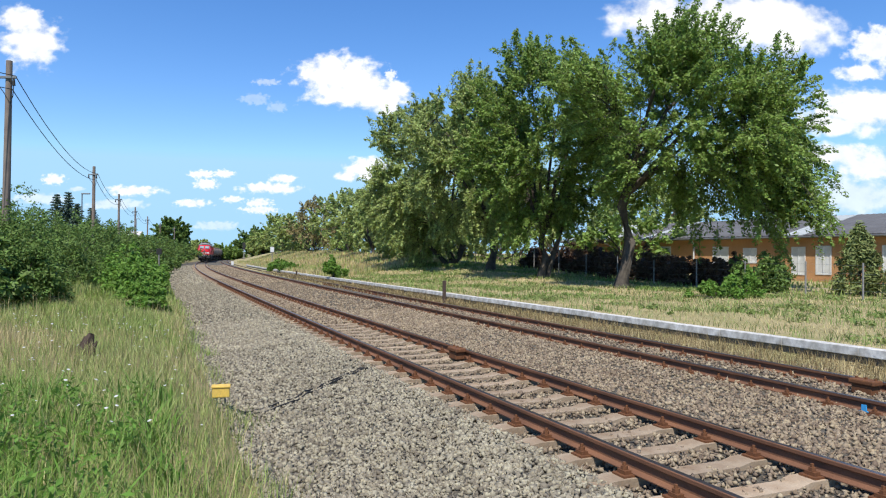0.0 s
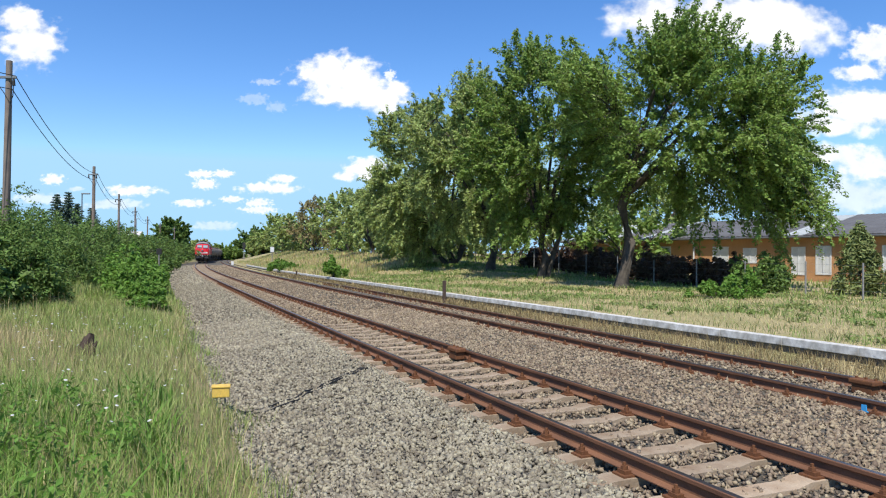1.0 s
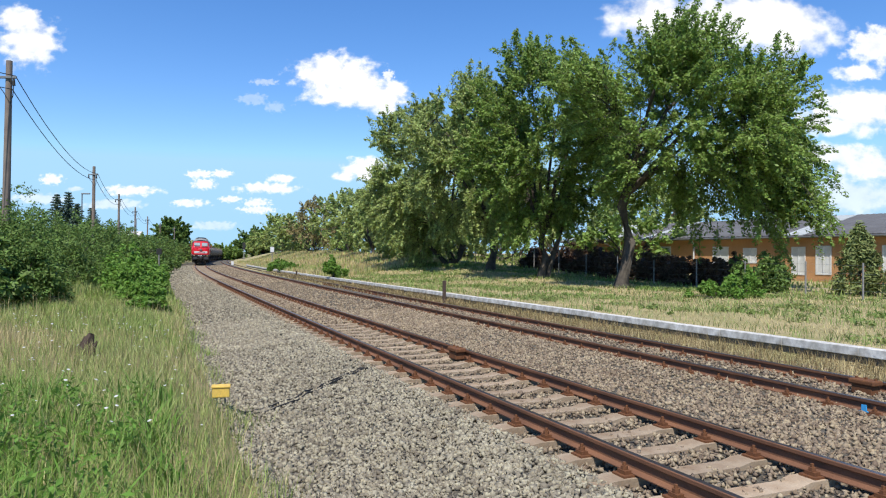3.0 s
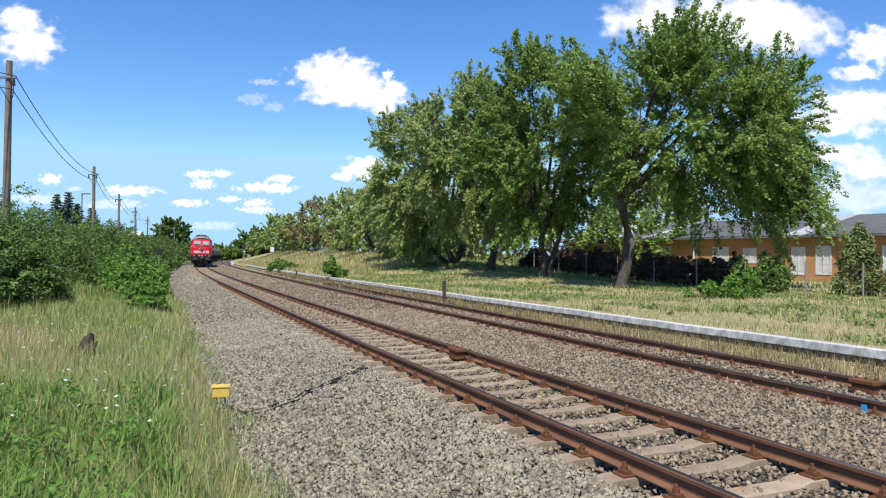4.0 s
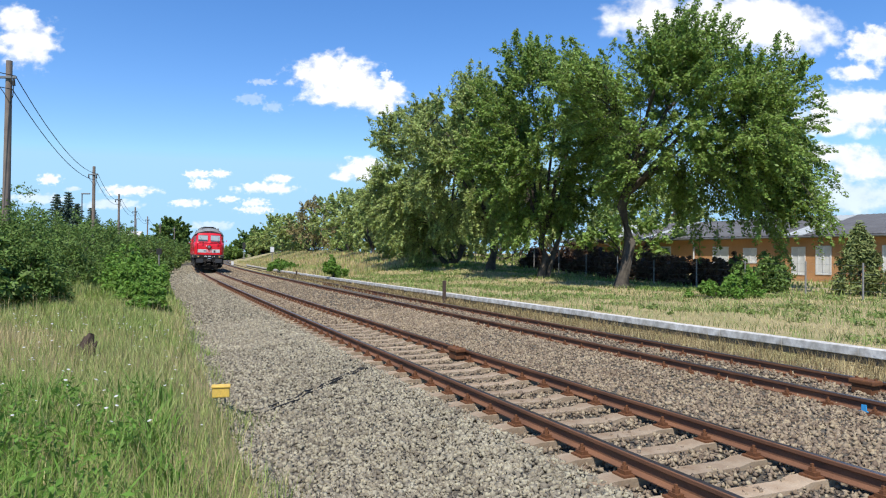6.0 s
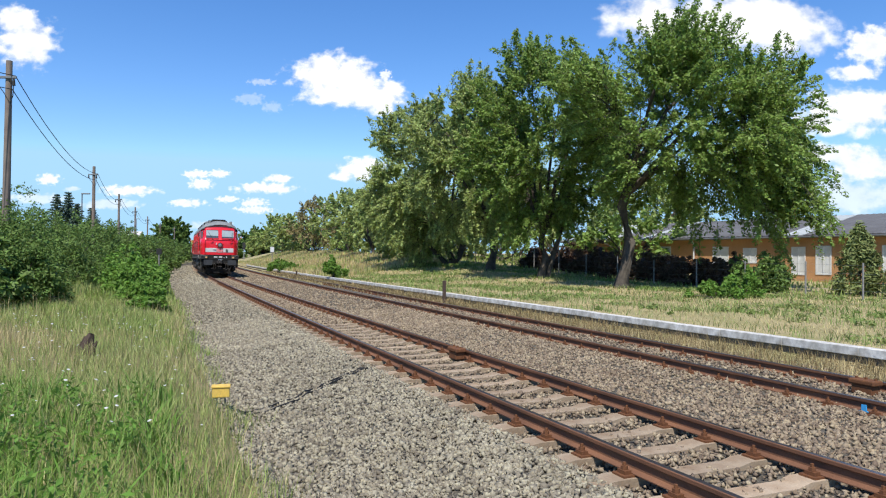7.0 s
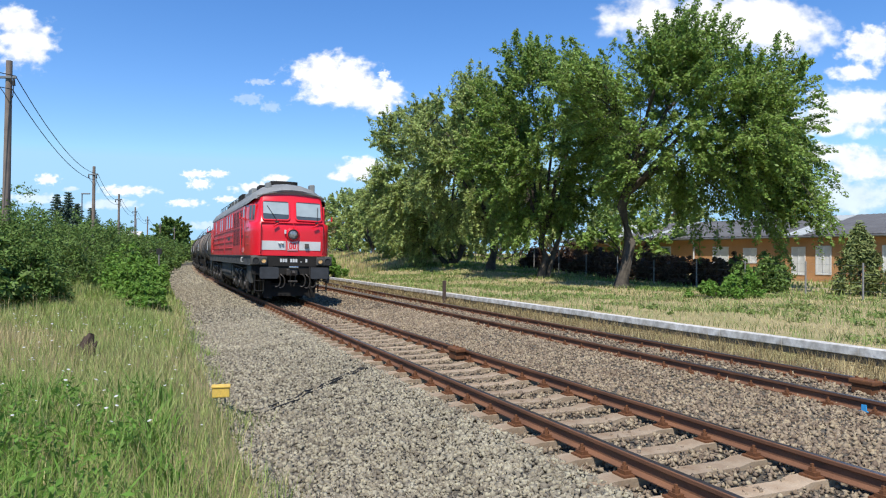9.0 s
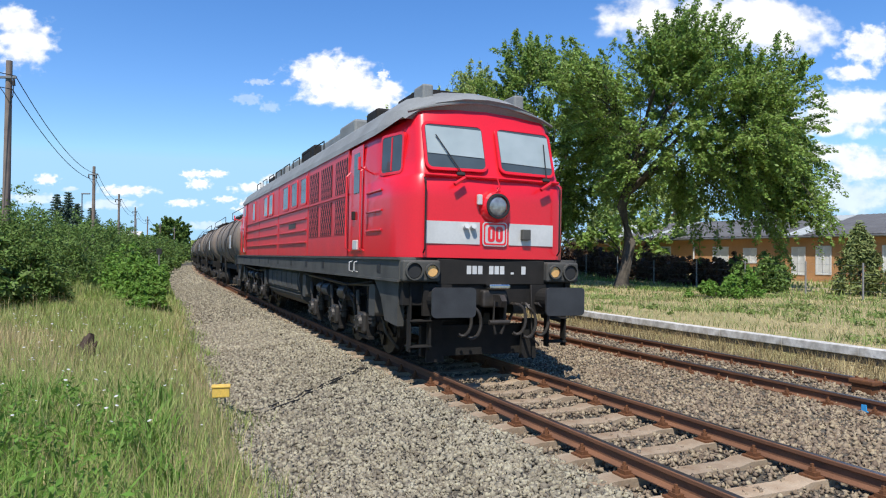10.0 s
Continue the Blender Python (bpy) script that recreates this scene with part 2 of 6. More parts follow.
def track(which, line, label):
    th = new("railway_track")
    tagged(th, label, "railway track", "railway tracks")
    s = np.concatenate([np.arange(-40, 60, 2.0), np.arange(60, 420, 5.0)])
    for side in (-0.7525, 0.7525):
        bm = B()
        rows = []
        z0 = rail_height(which, side)
        for a in s:
            rows.append([(*[float(q) for q in on(line, a, side + p)[:2]], z0 + q2) for p, q2 in RAIL])
        loft(bm, rows, close=True)
        bmesh.ops.recalc_face_normals(bm, faces=bm.faces[:])
        bm.faces.ensure_lookup_table()
        r = part("rail", bm, M_rail, th)
        r.data.materials.append(M_railtop)
        for f in r.data.polygons:
            if f.normal.z > 0.8 and f.center.z > z0 - 0.003:
                f.material_index = 1
    # concrete sleepers with dished top, ribbed plates and bolts
    bm = B()
    prof = [(-1.25, -0.40), (1.25, -0.40), (1.25, -0.20), (1.0, -0.168), (0.5, -0.168), (0.35, -0.20), (-0.35, -0.20), (-0.5, -0.168), (-1.0, -0.168), (-1.25, -0.20)]
    prism(bm, prof, "y", -0.11, 0.11)
    first = part("sleeper", bm, M_concrete, th)
    bm = B()
    box(bm, -0.17, 0.17, -0.08, 0.08, -0.172, -0.150)
    for e in (-0.105, 0.105):
        box(bm, e - 0.035, e + 0.035, -0.05, 0.05, -0.15, -0.118)
        cyl(bm, (e, 0, -0.15), (e, 0, -0.055), 0.016, seg=6)
        cyl(bm, (e, 0, -0.118), (e, 0, -0.085), 0.03, seg=6)
    fast_first = part("rail_fastening", bm, M_iron, first)
    fast_first.location.x = -0.7525
    repeat(fast_first, pose(0.7525, 0, 0), first)
    lo, hi = (-30.4, 128.0)
    step, k = 0.61, 0
    while lo + k * step < hi:
        a = lo + k * step
        x, y, h = on(line, a)
        tilt = math.degrees(math.atan(CANT if which == "near" else 0.0234))
        m = pose(float(x), float(y), 0.0 if which == "near" else -0.024, 0, tilt, math.degrees(float(h)))
        if k == 0:
            first.matrix_basis = m
        else:
            o = repeat(first, m, th)
            if -8 < a < 40:
                for e in (-0.7525, 0.7525):
                    repeat(fast_first, pose(e, 0, 0), o)
        k += 1
    return th


track("near", NEAR, "rusty railway track on pale concrete sleepers in grey ballast")
track("far", FAR, "rusty side track half sunk in brown ballast")


def stones(name, count, s0, s1, u0, u1, size, material, lift=0.0, power=1.0, clear=False):
    """Broken ballast stones strewn over a stretch, denser towards s0."""
    base = np.array([[1, 0.1, 0.1], [-0.1, 1, -0.1], [-1, 0.1, 0.1], [0.1, -1, -0.1], [0.2, 0.2, 0.8], [-0.2, -0.1, -0.8]], float) * 0.62
    tris = np.array([[0, 1, 4], [1, 2, 4], [2, 3, 4], [3, 0, 4], [1, 0, 5], [2, 1, 5], [3, 2, 5], [0, 3, 5]])
    s = s0 + (s1 - s0) * rng.random(count) ** power
    u = u0 + (u1 - u0) * rng.random(count)
    if clear:
        keep = (np.abs((s + 6.0 + 0.305) % 0.61 - 0.305) > 0.15) | (rng.random(count) < 0.22)
        s, u = s[keep], u[keep]
        count = len(s)
    z = ground_z(s, u)
    x, y, _ = on(NEAR, s, u)
    sz = size * rng.uniform(0.55, 1.35, (count, 1, 1)) * rng.uniform(0.7, 1.2, (count, 1, 3))
    v = (base[None] + rng.normal(0, 0.17, (count, 6, 3))) * sz
    q = rng.normal(size=(count, 4)) * [1, 0.45, 0.45, 1]
    q /= np.linalg.norm(q, axis=1, keepdims=True)
    w, a, b, c = q.T
    R = np.stack([1 - 2 * (b * b + c * c), 2 * (a * b - c * w), 2 * (a * c + b * w), 2 * (a * b + c * w), 1 - 2 * (a * a + c * c), 2 * (b * c - a * w),
                  2 * (a * c - b * w), 2 * (b * c + a * w), 1 - 2 * (a * a + b * b)], -1).reshape(count, 3, 3)
    v = np.einsum("nij,nkj->nki", R, v)
    v += np.stack([x, y, z + lift + size * rng.uniform(-0.1, 0.45, count)], -1)[:, None]
    f = tris[None] + (np.arange(count) * 6)[:, None, None]
    ob = fast(name, v.reshape(-1, 3), f.ravel(), np.full(count * 8, 3), material)
    tagged(ob, "loose broken grey-brown ballast stones along the track", "ballast", kind="stuff")
    return ob


stones("ballast_shoulder", 46000, -2.5, 16, -3.75, -0.98, 0.046, M_stone, power=1.75)
stones("ballast_shoulder", 13000, 10, 45, -3.6, -1.02, 0.062, M_stone, power=1.5)
stones("ballast_middle", 29000, -3, 18, 1.02, 3.9, 0.047, M_stone_rusty, power=1.5)
stones("ballast_middle", 8000, 12, 45, 1.02, 3.9, 0.068, M_stone_rusty, power=1.5)
stones("ballast_shoulder", 5000, 42, 115, -3.55, -1.2, 0.11, M_stone, power=1.3)
stones("ballast_middle", 4000, 42, 115, 1.2, 3.7, 0.11, M_stone_rusty, power=1.3)
stones("ballast_shoulder", 9000, -2.5, -28, -3.6, -1.0, 0.062, M_stone, power=2.2)
stones("ballast_middle", 6000, -3, -28, 1.02, 5.8, 0.07, M_stone_rusty, power=2.0)
stones("ballast_cribs", 16000, -4, 18, -1.1, 1.1, 0.043, M_stone_rusty, lift=0.02, power=1.4, clear=True)
stones("ballast_cribs", 9000, 14, 50, -1.1, 1.1, 0.06, M_stone_rusty, lift=0.03, power=1.4)
stones("ballast_side_track", 15000, -5, 24, 3.6, 5.9, 0.048, M_stone_rusty, lift=0.015, power=1.4)

# ---- the train ----
M_red = surface("traffic_red_paint", (0.76, 0.010, 0.022), 0.33, other=(0.66, 0.011, 0.021), scale=0.9, grain=40, grainy=0.08, bump=0.02, coat=0.3)
# red of the body sides, slightly duller and rougher than M_red
M_redside = surface("dusty_red_paint", (0.74, 0.024, 0.036), 0.42, other=(0.60, 0.032, 0.04), scale=1.4, grain=30, grainy=0.15, bump=0.04)
M_roof = surface("grey_roof_paint", (0.25, 0.258, 0.25), 0.7, other=(0.165, 0.168, 0.16), scale=1.6, grain=40, bump=0.1)
M_frame = surface("dusty_grey_frame", (0.088, 0.085, 0.074), 0.75, other=(0.04, 0.038, 0.033), scale=2.5, grain=50, bump=0.2)
M_black = surface("grimy_black_steel", (0.011, 0.0105, 0.010), 0.8, other=(0.022, 0.019, 0.016), scale=6, grain=60, bump=0.3, specular=0.3)
M_gear = surface("greasy_running_gear", (0.024, 0.0215, 0.019), 0.55, 0.3, other=(0.062, 0.053, 0.045), scale=8, grain=60, bump=0.3)
M_plate = surface("buffer_plate", (0.05, 0.053, 0.056), 0.6, 0.2, other=(0.028, 0.029, 0.031), scale=4, grain=60, bump=0.1)
M_cream = surface("pale_grey_band", (0.62, 0.62, 0.60), 0.5, scale=2, grain=30, grainy=0.1, bump=0)
M_pane = surface("dark_cab_glass", (0.07, 0.09, 0.10), 0.08, 0.0, grain=1, grainy=0.05, bump=0, specular=0.45)
M_blind = surface("pale_blind", (0.36, 0.41, 0.41), 0.3, other=(0.28, 0.33, 0.33), grain=5, grainy=0.05, bump=0, coat=0.6)
M_chrome = surface("bright_metal", (0.7, 0.7, 0.68), 0.25, 1.0, grain=30, grainy=0.1, bump=0)
M_lens = surface("smoky_lens", (0.45, 0.46, 0.45), 0.12, 0.5, other=(0.16, 0.16, 0.16), scale=14, grain=30, bump=0.2)
M_amber = surface("warm_lamp_glass", (0.75, 0.42, 0.15), 0.2, 0.0, grain=40, bump=0.1, coat=1.0)
M_dark = surface("black_rubber", (0.02, 0.02, 0.02), 0.8, grain=40, bump=0.1)
M_tank = surface("grimy_tank", (0.27, 0.212, 0.16), 0.75, 0.0, other=(0.13, 0.10, 0.075), scale=0.9, grain=20, grainy=0.3, bump=0.1)
HW = 1.42


def wheelset(parent, y, r=0.525):
    ax = new("wheelset")
    ax.parent = parent
    ax.location = (0, y, r)
    for side in (-1, 1):
        bm = B()
        cyl(bm, (side * 0.69, 0, 0), (side * 0.815, 0, 0), r, seg=32)
        cyl(bm, (side * 0.66, 0, 0), (side * 0.69, 0, 0), r + 0.028, seg=32)
        cyl(bm, (side * 0.8, 0, 0), (side * 0.86, 0, 0), 0.11, seg=16)
        for i in range(4):
            a = math.pi * i / 2
            box(bm, side * 0.8375 - 0.0275, side * 0.8375 + 0.0275, -0.03, 0.03, 0.1, r - 0.09, 0, Matrix.Rotation(a, 4, "X"))
        part("wheel", bm, M_gear, ax)
    bm = B()
    cyl(bm, (-0.7, 0, 0), (0.7, 0, 0), 0.085, seg=16)
    part("axle", bm, M_gear, ax)
    return ax


def front_y(z):
    return float(np.interp(z, [1.66, 2.80, 2.86, 4.0], [0.62, 0.62, 0.67, 1.02]))


def cab_outline(z):
    """Plan of a cab end from the middle to the side at a height: broad below the waist, tapered above it."""
    y = front_y(z)
    w = float(np.interp(z, [1.66, 3.1, 3.6, 3.95], [HW, HW, HW - 0.03, HW - 0.22]))
    if z < 2.83:
        f = 1.12
        return [(0, y - 0.05), (f * 0.5, y - 0.035), (f - 0.03, y), (f + 0.06, y + 0.035), (f + 0.17, y + 0.16), (w - 0.03, y + 0.42), (w, y + 0.58), (w, 3.4)]
    f = 1.09 - 0.08 * (z - 2.86)
    return [(0, y - 0.05), (f * 0.5, y - 0.035), (f - 0.03, y), (f + 0.05, y + 0.03), (f + 0.095, y + 0.12), (w - 0.035, y + 0.95), (w, y + 1.12), (w, 3.4)]


def locomotive():
    th = new("diesel_locomotive")
    tagged(th, "bright red six-axle diesel locomotive with grey roof and dark underframe", "locomotive")
    LEN = 20.1
    # body shell: two cab ends and the side walls
    for end in (0, 1):
        bm = B()
        rows = []
        for z in (1.66, 1.75, 2.1, 2.5, 2.80, 2.86, 3.1, 3.4, 3.58, 3.75, 3.9):
            out = cab_outline(z)
            full = [(-x, y) for x, y in out[::-1]] + out[1:]
            top = lambda x: z if z < 3.6 else 3.58 + (z - 3.58) * 0.8 * max(0.0, min(1.0, (HW - abs(x)) / 0.3))
            row = [(x, y if end == 0 else LEN + 0.7 - y, top(x) + (0.10 * (1 - (x / 1.12) ** 2) * max(0, (z - 3.58) / 0.32) if abs(x) < 1.12 else 0)) for x, y in full]
            rows.append(row)
        loft(bm, rows)
        bmesh.ops.recalc_face_normals(bm, faces=bm.faces[:])
        part("cab", bm, M_red, th, "bright red rounded cab end", smooth=True)
    bm = B()
    for side in (-1, 1):
        x = side * HW
        box(bm, min(x, x - side * 0.06), max(x, x - side * 0.06), 3.4, LEN - 2.7, 1.66, 3.58)
    part("body", bm, M_redside, th, "red ribbed body side")
    # roof
    sec = [(-1.44, 3.55), (-1.40, 3.68), (-1.24, 3.94), (-0.92, 4.18), (-0.45, 4.32), (0, 4.36), (0.45, 4.32), (0.92, 4.18), (1.24, 3.94), (1.40, 3.68), (1.44, 3.55)]
    bm = B()
    rows = []
    for y in (0.80, 0.86, 1.0, 1.3, 1.6, 1.9, 2.6, 4, 8, 12, 16, 18.2, 18.9, 19.5, 19.85, 19.92):
        e = min(y - 0.80, 19.92 - y)
        dip = 0.33 * max(0.0, 1 - e / 1.3) ** 2
        row = []
        for x, z in sec:
            zz = z - dip * (z - 3.55) / 0.81
            fade = max(0.0, 1 - e / 1.0)
            yy = y + (0.30 * (abs(x) / 1.44) ** 3 * fade) * (1 if y < 10 else -1)
            lift = 0.16 * fade * (1 if abs(x) > 1.42 else 0.06 / 0.16 if abs(x) > 1.3 else 0)
            row.append((x * (1 - 0.12 * fade), yy, zz + lift))
        rows.append(row)
    loft(bm, rows)
    n = len(sec)
    vs = list(bm.verts)
    bm.faces.new(vs[:n]), bm.faces.new(vs[-n:])
    bmesh.ops.recalc_face_normals(bm, faces=bm.faces[:])
    part("roof", bm, M_roof, th, "grey rounded roof with dark hatches", smooth=False)
    # grey lip along the roof edge
    bm = B()
    pipe(bm, [(q, 0.86 + 0.14 * abs(q) ** 3 / 1.8, 3.98 - 0.20 * (abs(q) / 1.22) ** 2) for q in np.linspace(-1.22, 1.22, 13)], 0.024, 8)
    part("roof_lip", bm, M_roof, th)
    # windscreens lie on the sloping front
    for side in (-1, 1):
        x0, x1 = (-1.03, -0.13) if side < 0 else (0.13, 1.03)
        tilt = math.atan2(front_y(3.6) - front_y(2.95), 0.65)

        def lay(off):
            return Matrix.Translation((0, front_y(3.28) - off, 3.28)) @ Matrix.Rotation(-tilt, 4, "X") @ Matrix.Rotation(side * radians(2.2), 4, "Z")
        bm = B()
        outer, inner = rounded(x0 - 0.04, x1 + 0.04, -0.38, 0.38, 0.11), rounded(x0, x1, -0.34, 0.34, 0.08)
        loft(bm, [[(p, 0.02, q) for p, q in outer], [(p, -0.012, q) for p, q in outer], [(p, -0.012, q) for p, q in inner], [(p, 0.02, q) for p, q in inner]], close=True)
        bm.transform(lay(0.088))
        bmesh.ops.recalc_face_normals(bm, faces=bm.faces[:])
        w = part("windscreen", bm, M_red, th, "slanted windscreen with half-drawn pale blind")
        bm = B()
        prism(bm, inner, "y", -0.002, 0.01)
        bm.transform(lay(0.091))
        part("pane", bm, M_pane, w)
        bm = B()
        prism(bm, [(x0 + 0.01, -0.12 if side < 0 else -0.2), (x1 - 0.01, -0.16 if side < 0 else -0.22), (x1 - 0.01, 0.29), (x0 + 0.01, 0.31)], "y", -0.004, 0.004)
        bm.transform(lay(0.099))
        part("sun_blind", bm, M_blind, w)
        bm = B()
        c = -0.62 if side < 0 else 0.80
        pipe(bm, [(c + 0.08, -0.03, -0.42), (c - 0.26 if side < 0 else c + 0.12, -0.03, 0.16)], 0.009, 6)
        box(bm, c - 0.0, c + 0.12, -0.06, 0.0, -0.47, -0.42, 0.01)
        bm.transform(lay(0.100))
        part("wiper", bm, M_dark, th)
        bm = B()
        pipe(bm, [(c + 0.1, 0.50, 2.80), (c - 0.06, 0.50, 2.70)], 0.028, 8)
        part("wiper_arm_housing", bm, M_red, th)
        # side window of the cab on the rounded corner
        bm = B()
        poly = rounded(-0.27, 0.27, -0.27, 0.27, 0.06)
        prism(bm, poly, "y", -0.02, 0.02)
        m = Matrix.Translation((side * 1.30, 1.40, 3.2)) @ Matrix.Rotation(radians(side * 75.5), 4, "Z") @ Matrix.Rotation(radians(-2), 4, "X")
        bm.transform(m)
        cw = part("cab_window", bm, M_pane, th, "small cab side window with red frame")
        bm = B()
        o2 = rounded(-0.31, 0.31, -0.31, 0.31, 0.08)
        loft(bm, [[(p, 0.025, q) for p, q in o2], [(p, -0.025, q) for p, q in o2], [(p, -0.025, q) for p, q in poly], [(p, 0.025, q) for p, q in poly]], close=True)
        box(bm, -0.012, 0.012, -0.03, 0.03, -0.25, 0.25)
        bm.transform(m)
        part("window_frame", bm, M_red, cw)
    # crease under the windscreens
    bm = B()
    for a, b in (((-1.1, 0.595), (0, 0.545)), ((0, 0.545), (1.1, 0.595))):
        cyl(bm, (*a, 2.83), (*b, 2.83), 0.022, seg=8)
    part("front_moulding", bm, M_red, th)
    # headlamp in its housing
    bm = B()
    for a, b, r0, r1 in ((0.60, 0.50, 0.27, 0.22), (0.50, 0.47, 0.22, 0.19)):
        cyl(bm, (0, a, 2.42), (0, b, 2.42), r0, r1, 24)
    hl = part("headlight", bm, M_red, th, "round central headlight in red housing")
    bm = B()
    loft(bm, [[(r * math.cos(a * math.pi / 12), y, 2.42 + r * math.sin(a * math.pi / 12)) for a in range(24)] for r, y in ((0.185, 0.475), (0.185, 0.445), (0.155, 0.44), (0.15, 0.47))], close=True)
    part("rim", bm, M_dark, hl)
    bm = B()
    bmesh.ops.create_uvsphere(bm, u_segments=20, v_segments=10, radius=0.15)
    bmesh.ops.scale(bm, vec=(1, 0.3, 1), verts=bm.verts)
    bmesh.ops.translate(bm, vec=(0, 0.478, 2.42), verts=bm.verts)
    part("lens", bm, M_lens, hl)
    bm = B()
    box(bm, -0.30, -0.23, 0.50, 0.57, 2.43, 2.58, 0.012)
    part("marker_socket", bm, M_cream, th)
    bm = B()
    pipe(bm, [(0, 0.5, 2.82), (0.03, 0.47, 2.7), (-0.02, 0.48, 2.62)], 0.012, 6)
    part("lamp_cable", bm, M_red, th)
    # pale bands and the badge
    for x0, x1 in ((-1.07, -0.24), (0.24, 1.02)):
        bm = B()
        prism(bm, [(x0, 1.86), (x1, 1.86), (x1, 2.18), (x0, 2.18)], "y", -0.004, 0.004)
        bm.transform(Matrix.Translation((0, 0.556, 0)) @ Matrix.Rotation(math.atan(0.045) * (-1 if x0 < 0 else 1), 4, "Z"))
        part("front_band", bm, M_cream, th, "pale grey band on red front")
    bm = B()
    prism(bm, rounded(-0.2, 0.2, 1.84, 2.19, 0.05), "y", 0.545, 0.56)
    badge = part("badge", bm, M_cream, th, "pale badge panel with red shapes")
    bm = B()
    o, i2 = rounded(-0.185, 0.185, 1.855, 2.175, 0.045), rounded(-0.16, 0.16, 1.88, 2.15, 0.035)
    loft(bm, [[(p, 0.542, q) for p, q in o], [(p, 0.542, q) for p, q in i2]], close=True)
    part("badge_border", bm, M_red, badge)
    for x in (-0.115, 0.015):
        bm = B()
        o, i2 = rounded(x - 0.005, x + 0.112, 1.90, 2.13, 0.045), rounded(x + 0.04, x + 0.067, 1.945, 2.085, 0.012)
        loft(bm, [[(p, 0.542, q) for p, q in o], [(p, 0.542, q) for p, q in i2]], close=True)
        part("badge_mark", bm, M_red, badge)
    bm = B()
    box(bm, 0.44, 0.58, 0.50, 0.58, 1.94, 2.10, 0.012)
    part("socket", bm, M_frame, th)
    for x in (-0.47, -0.36):
        bm = B()
        cyl(bm, (x, 0.56, 2.1), (x, 0.50, 2.12), 0.04, seg=12)
        part("cable_socket", bm, M_cream, th)
    for x in (-1.1, 1.1):
        bm = B()
        pipe(bm, [(x, 0.6, 1.72), (x, 0.54, 1.78), (x, 0.54, 2.72), (x, 0.6, 2.78)], 0.012, 6)
        part("handrail", bm, M_black, th)
    # door, rails, steps, windows and grilles of both sides
    for side in (-1, 1):
        x = side * (HW + 0.004)

        def sidebox(y0, y1, z0, z1, d, name, material, parent=th, bevel=0.0):
            bm = B()
            box(bm, min(x, x + side * d), max(x, x + side * d), y0, y1, z0, z1, bevel)
            return part(name, bm, material, parent)
        for flip in (0, 1):
            def yy(a, b):
                return (a, b) if not flip else (LEN + 0.7 - b, LEN + 0.7 - a)
            door = sidebox(*yy(2.5, 3.2), 1.75, 3.5, 0.015, "door", M_red, bevel=0.005)
            sidebox(*yy(2.68, 3.02), 2.72, 3.4, 0.022, "door_window", M_pane, door, 0.008)
            sidebox(*yy(2.72, 2.98), 1.77, 1.93, 0.04, "door_step", M_cream, door, 0.01)
            sidebox(*yy(2.9, 3.0), 2.28, 2.42, 0.06, "door_handle", M_black, door, 0.01)
            for y in (2.42, 3.30):
                a = yy(y, y)[0]
                bm = B()
                pipe(bm, [(x, a, 1.75), (x + side * 0.07, a, 1.8), (x + side * 0.07, a, 3.05), (x, a, 3.12)], 0.016, 6)
                part("handrail", bm, M_redside, th)
            for z in (2.05, 2.35, 2.66):
                sidebox(*yy(1.5, 2.3), z, z + 0.03, 0.02, "rib", M_red, bevel=0.006)
            bm = B()
            pipe(bm, [(x, yy(1.95, 1.95)[0], 2.95), (x + side * 0.28, yy(1.85, 1.85)[0], 3.05)], 0.012, 6)
            box(bm, x + side * 0.28 - 0.02, x + side * 0.28 + 0.02, yy(1.8, 1.8)[0] - 0.03, yy(1.8, 1.8)[0] + 0.03, 2.98, 3.18, 0.008)
            part("mirror", bm, M_red, th)
        for y0, y1 in ((3.5, 4.35), (4.65, 5.55), (5.8, 6.65)):
            for z0, z1 in ((2.06, 2.70), (2.80, 3.42)):
                # black plate under the lattice, painted for the shaded hollow behind it
                g = sidebox(y0, y1, z0, z1, -0.001 + 0.006, "grille", M_dark)
                bm = B()
                for k in (-1, 1):
                    n = 5
                    for i in range(-n, n + 1):
                        c = i * (y1 - y0) / n * 0.95
                        pts = []
                        for q in np.linspace(z0, z1, 15):
                            y = (y0 + y1) / 2 + c + k * (q - (z0 + z1) / 2) * 0.62
                            if y0 <= y <= y1:
                                pts.append((y, q))
                        if len(pts) > 1:
                            xo = x + side * (0.0075 if k < 0 else 0.0085)
                            bm.faces.new([bm.verts.new((xo, p[0] + d, p[1])) for p, d in ((pts[0], -0.017), (pts[0], 0.017), (pts[-1], 0.017), (pts[-1], -0.017))])
                part("lattice", bm, M_redside, g)
        for y0, y1 in ((7.0, 7.6), (8.05, 8.75), (9.2, 9.95), (11.65, 12.3), (12.6, 13.3), (15.3, 15.95)):
            w = sidebox(y0, y1, 2.86, 3.42, 0.012, "side_window", M_pane, bevel=0.005)
            bm = B()
            o, i2 = rounded(y0 - 0.05, y1 + 0.05, 2.81, 3.47, 0.08), rounded(y0, y1, 2.86, 3.42, 0.05)
            loft(bm, [[(x, p, q) for p, q in o], [(x + side * 0.02, p, q) for p, q in o], [(x + side * 0.02, p, q) for p, q in i2], [(x, p, q) for p, q in i2]], close=True)
            part("window_frame", bm, M_redside, w)
        for y0, y1 in ((6.95, 10.4), (10.9, 17.4)):
            for z in (1.95, 2.22, 2.49, 2.74):
                sidebox(y0, y1, z, z + 0.035, 0.028, "rib", M_redside, bevel=0.006)
        sidebox(3.4, 17.4, 2.735, 2.765, 0.022, "waist_rib", M_redside)
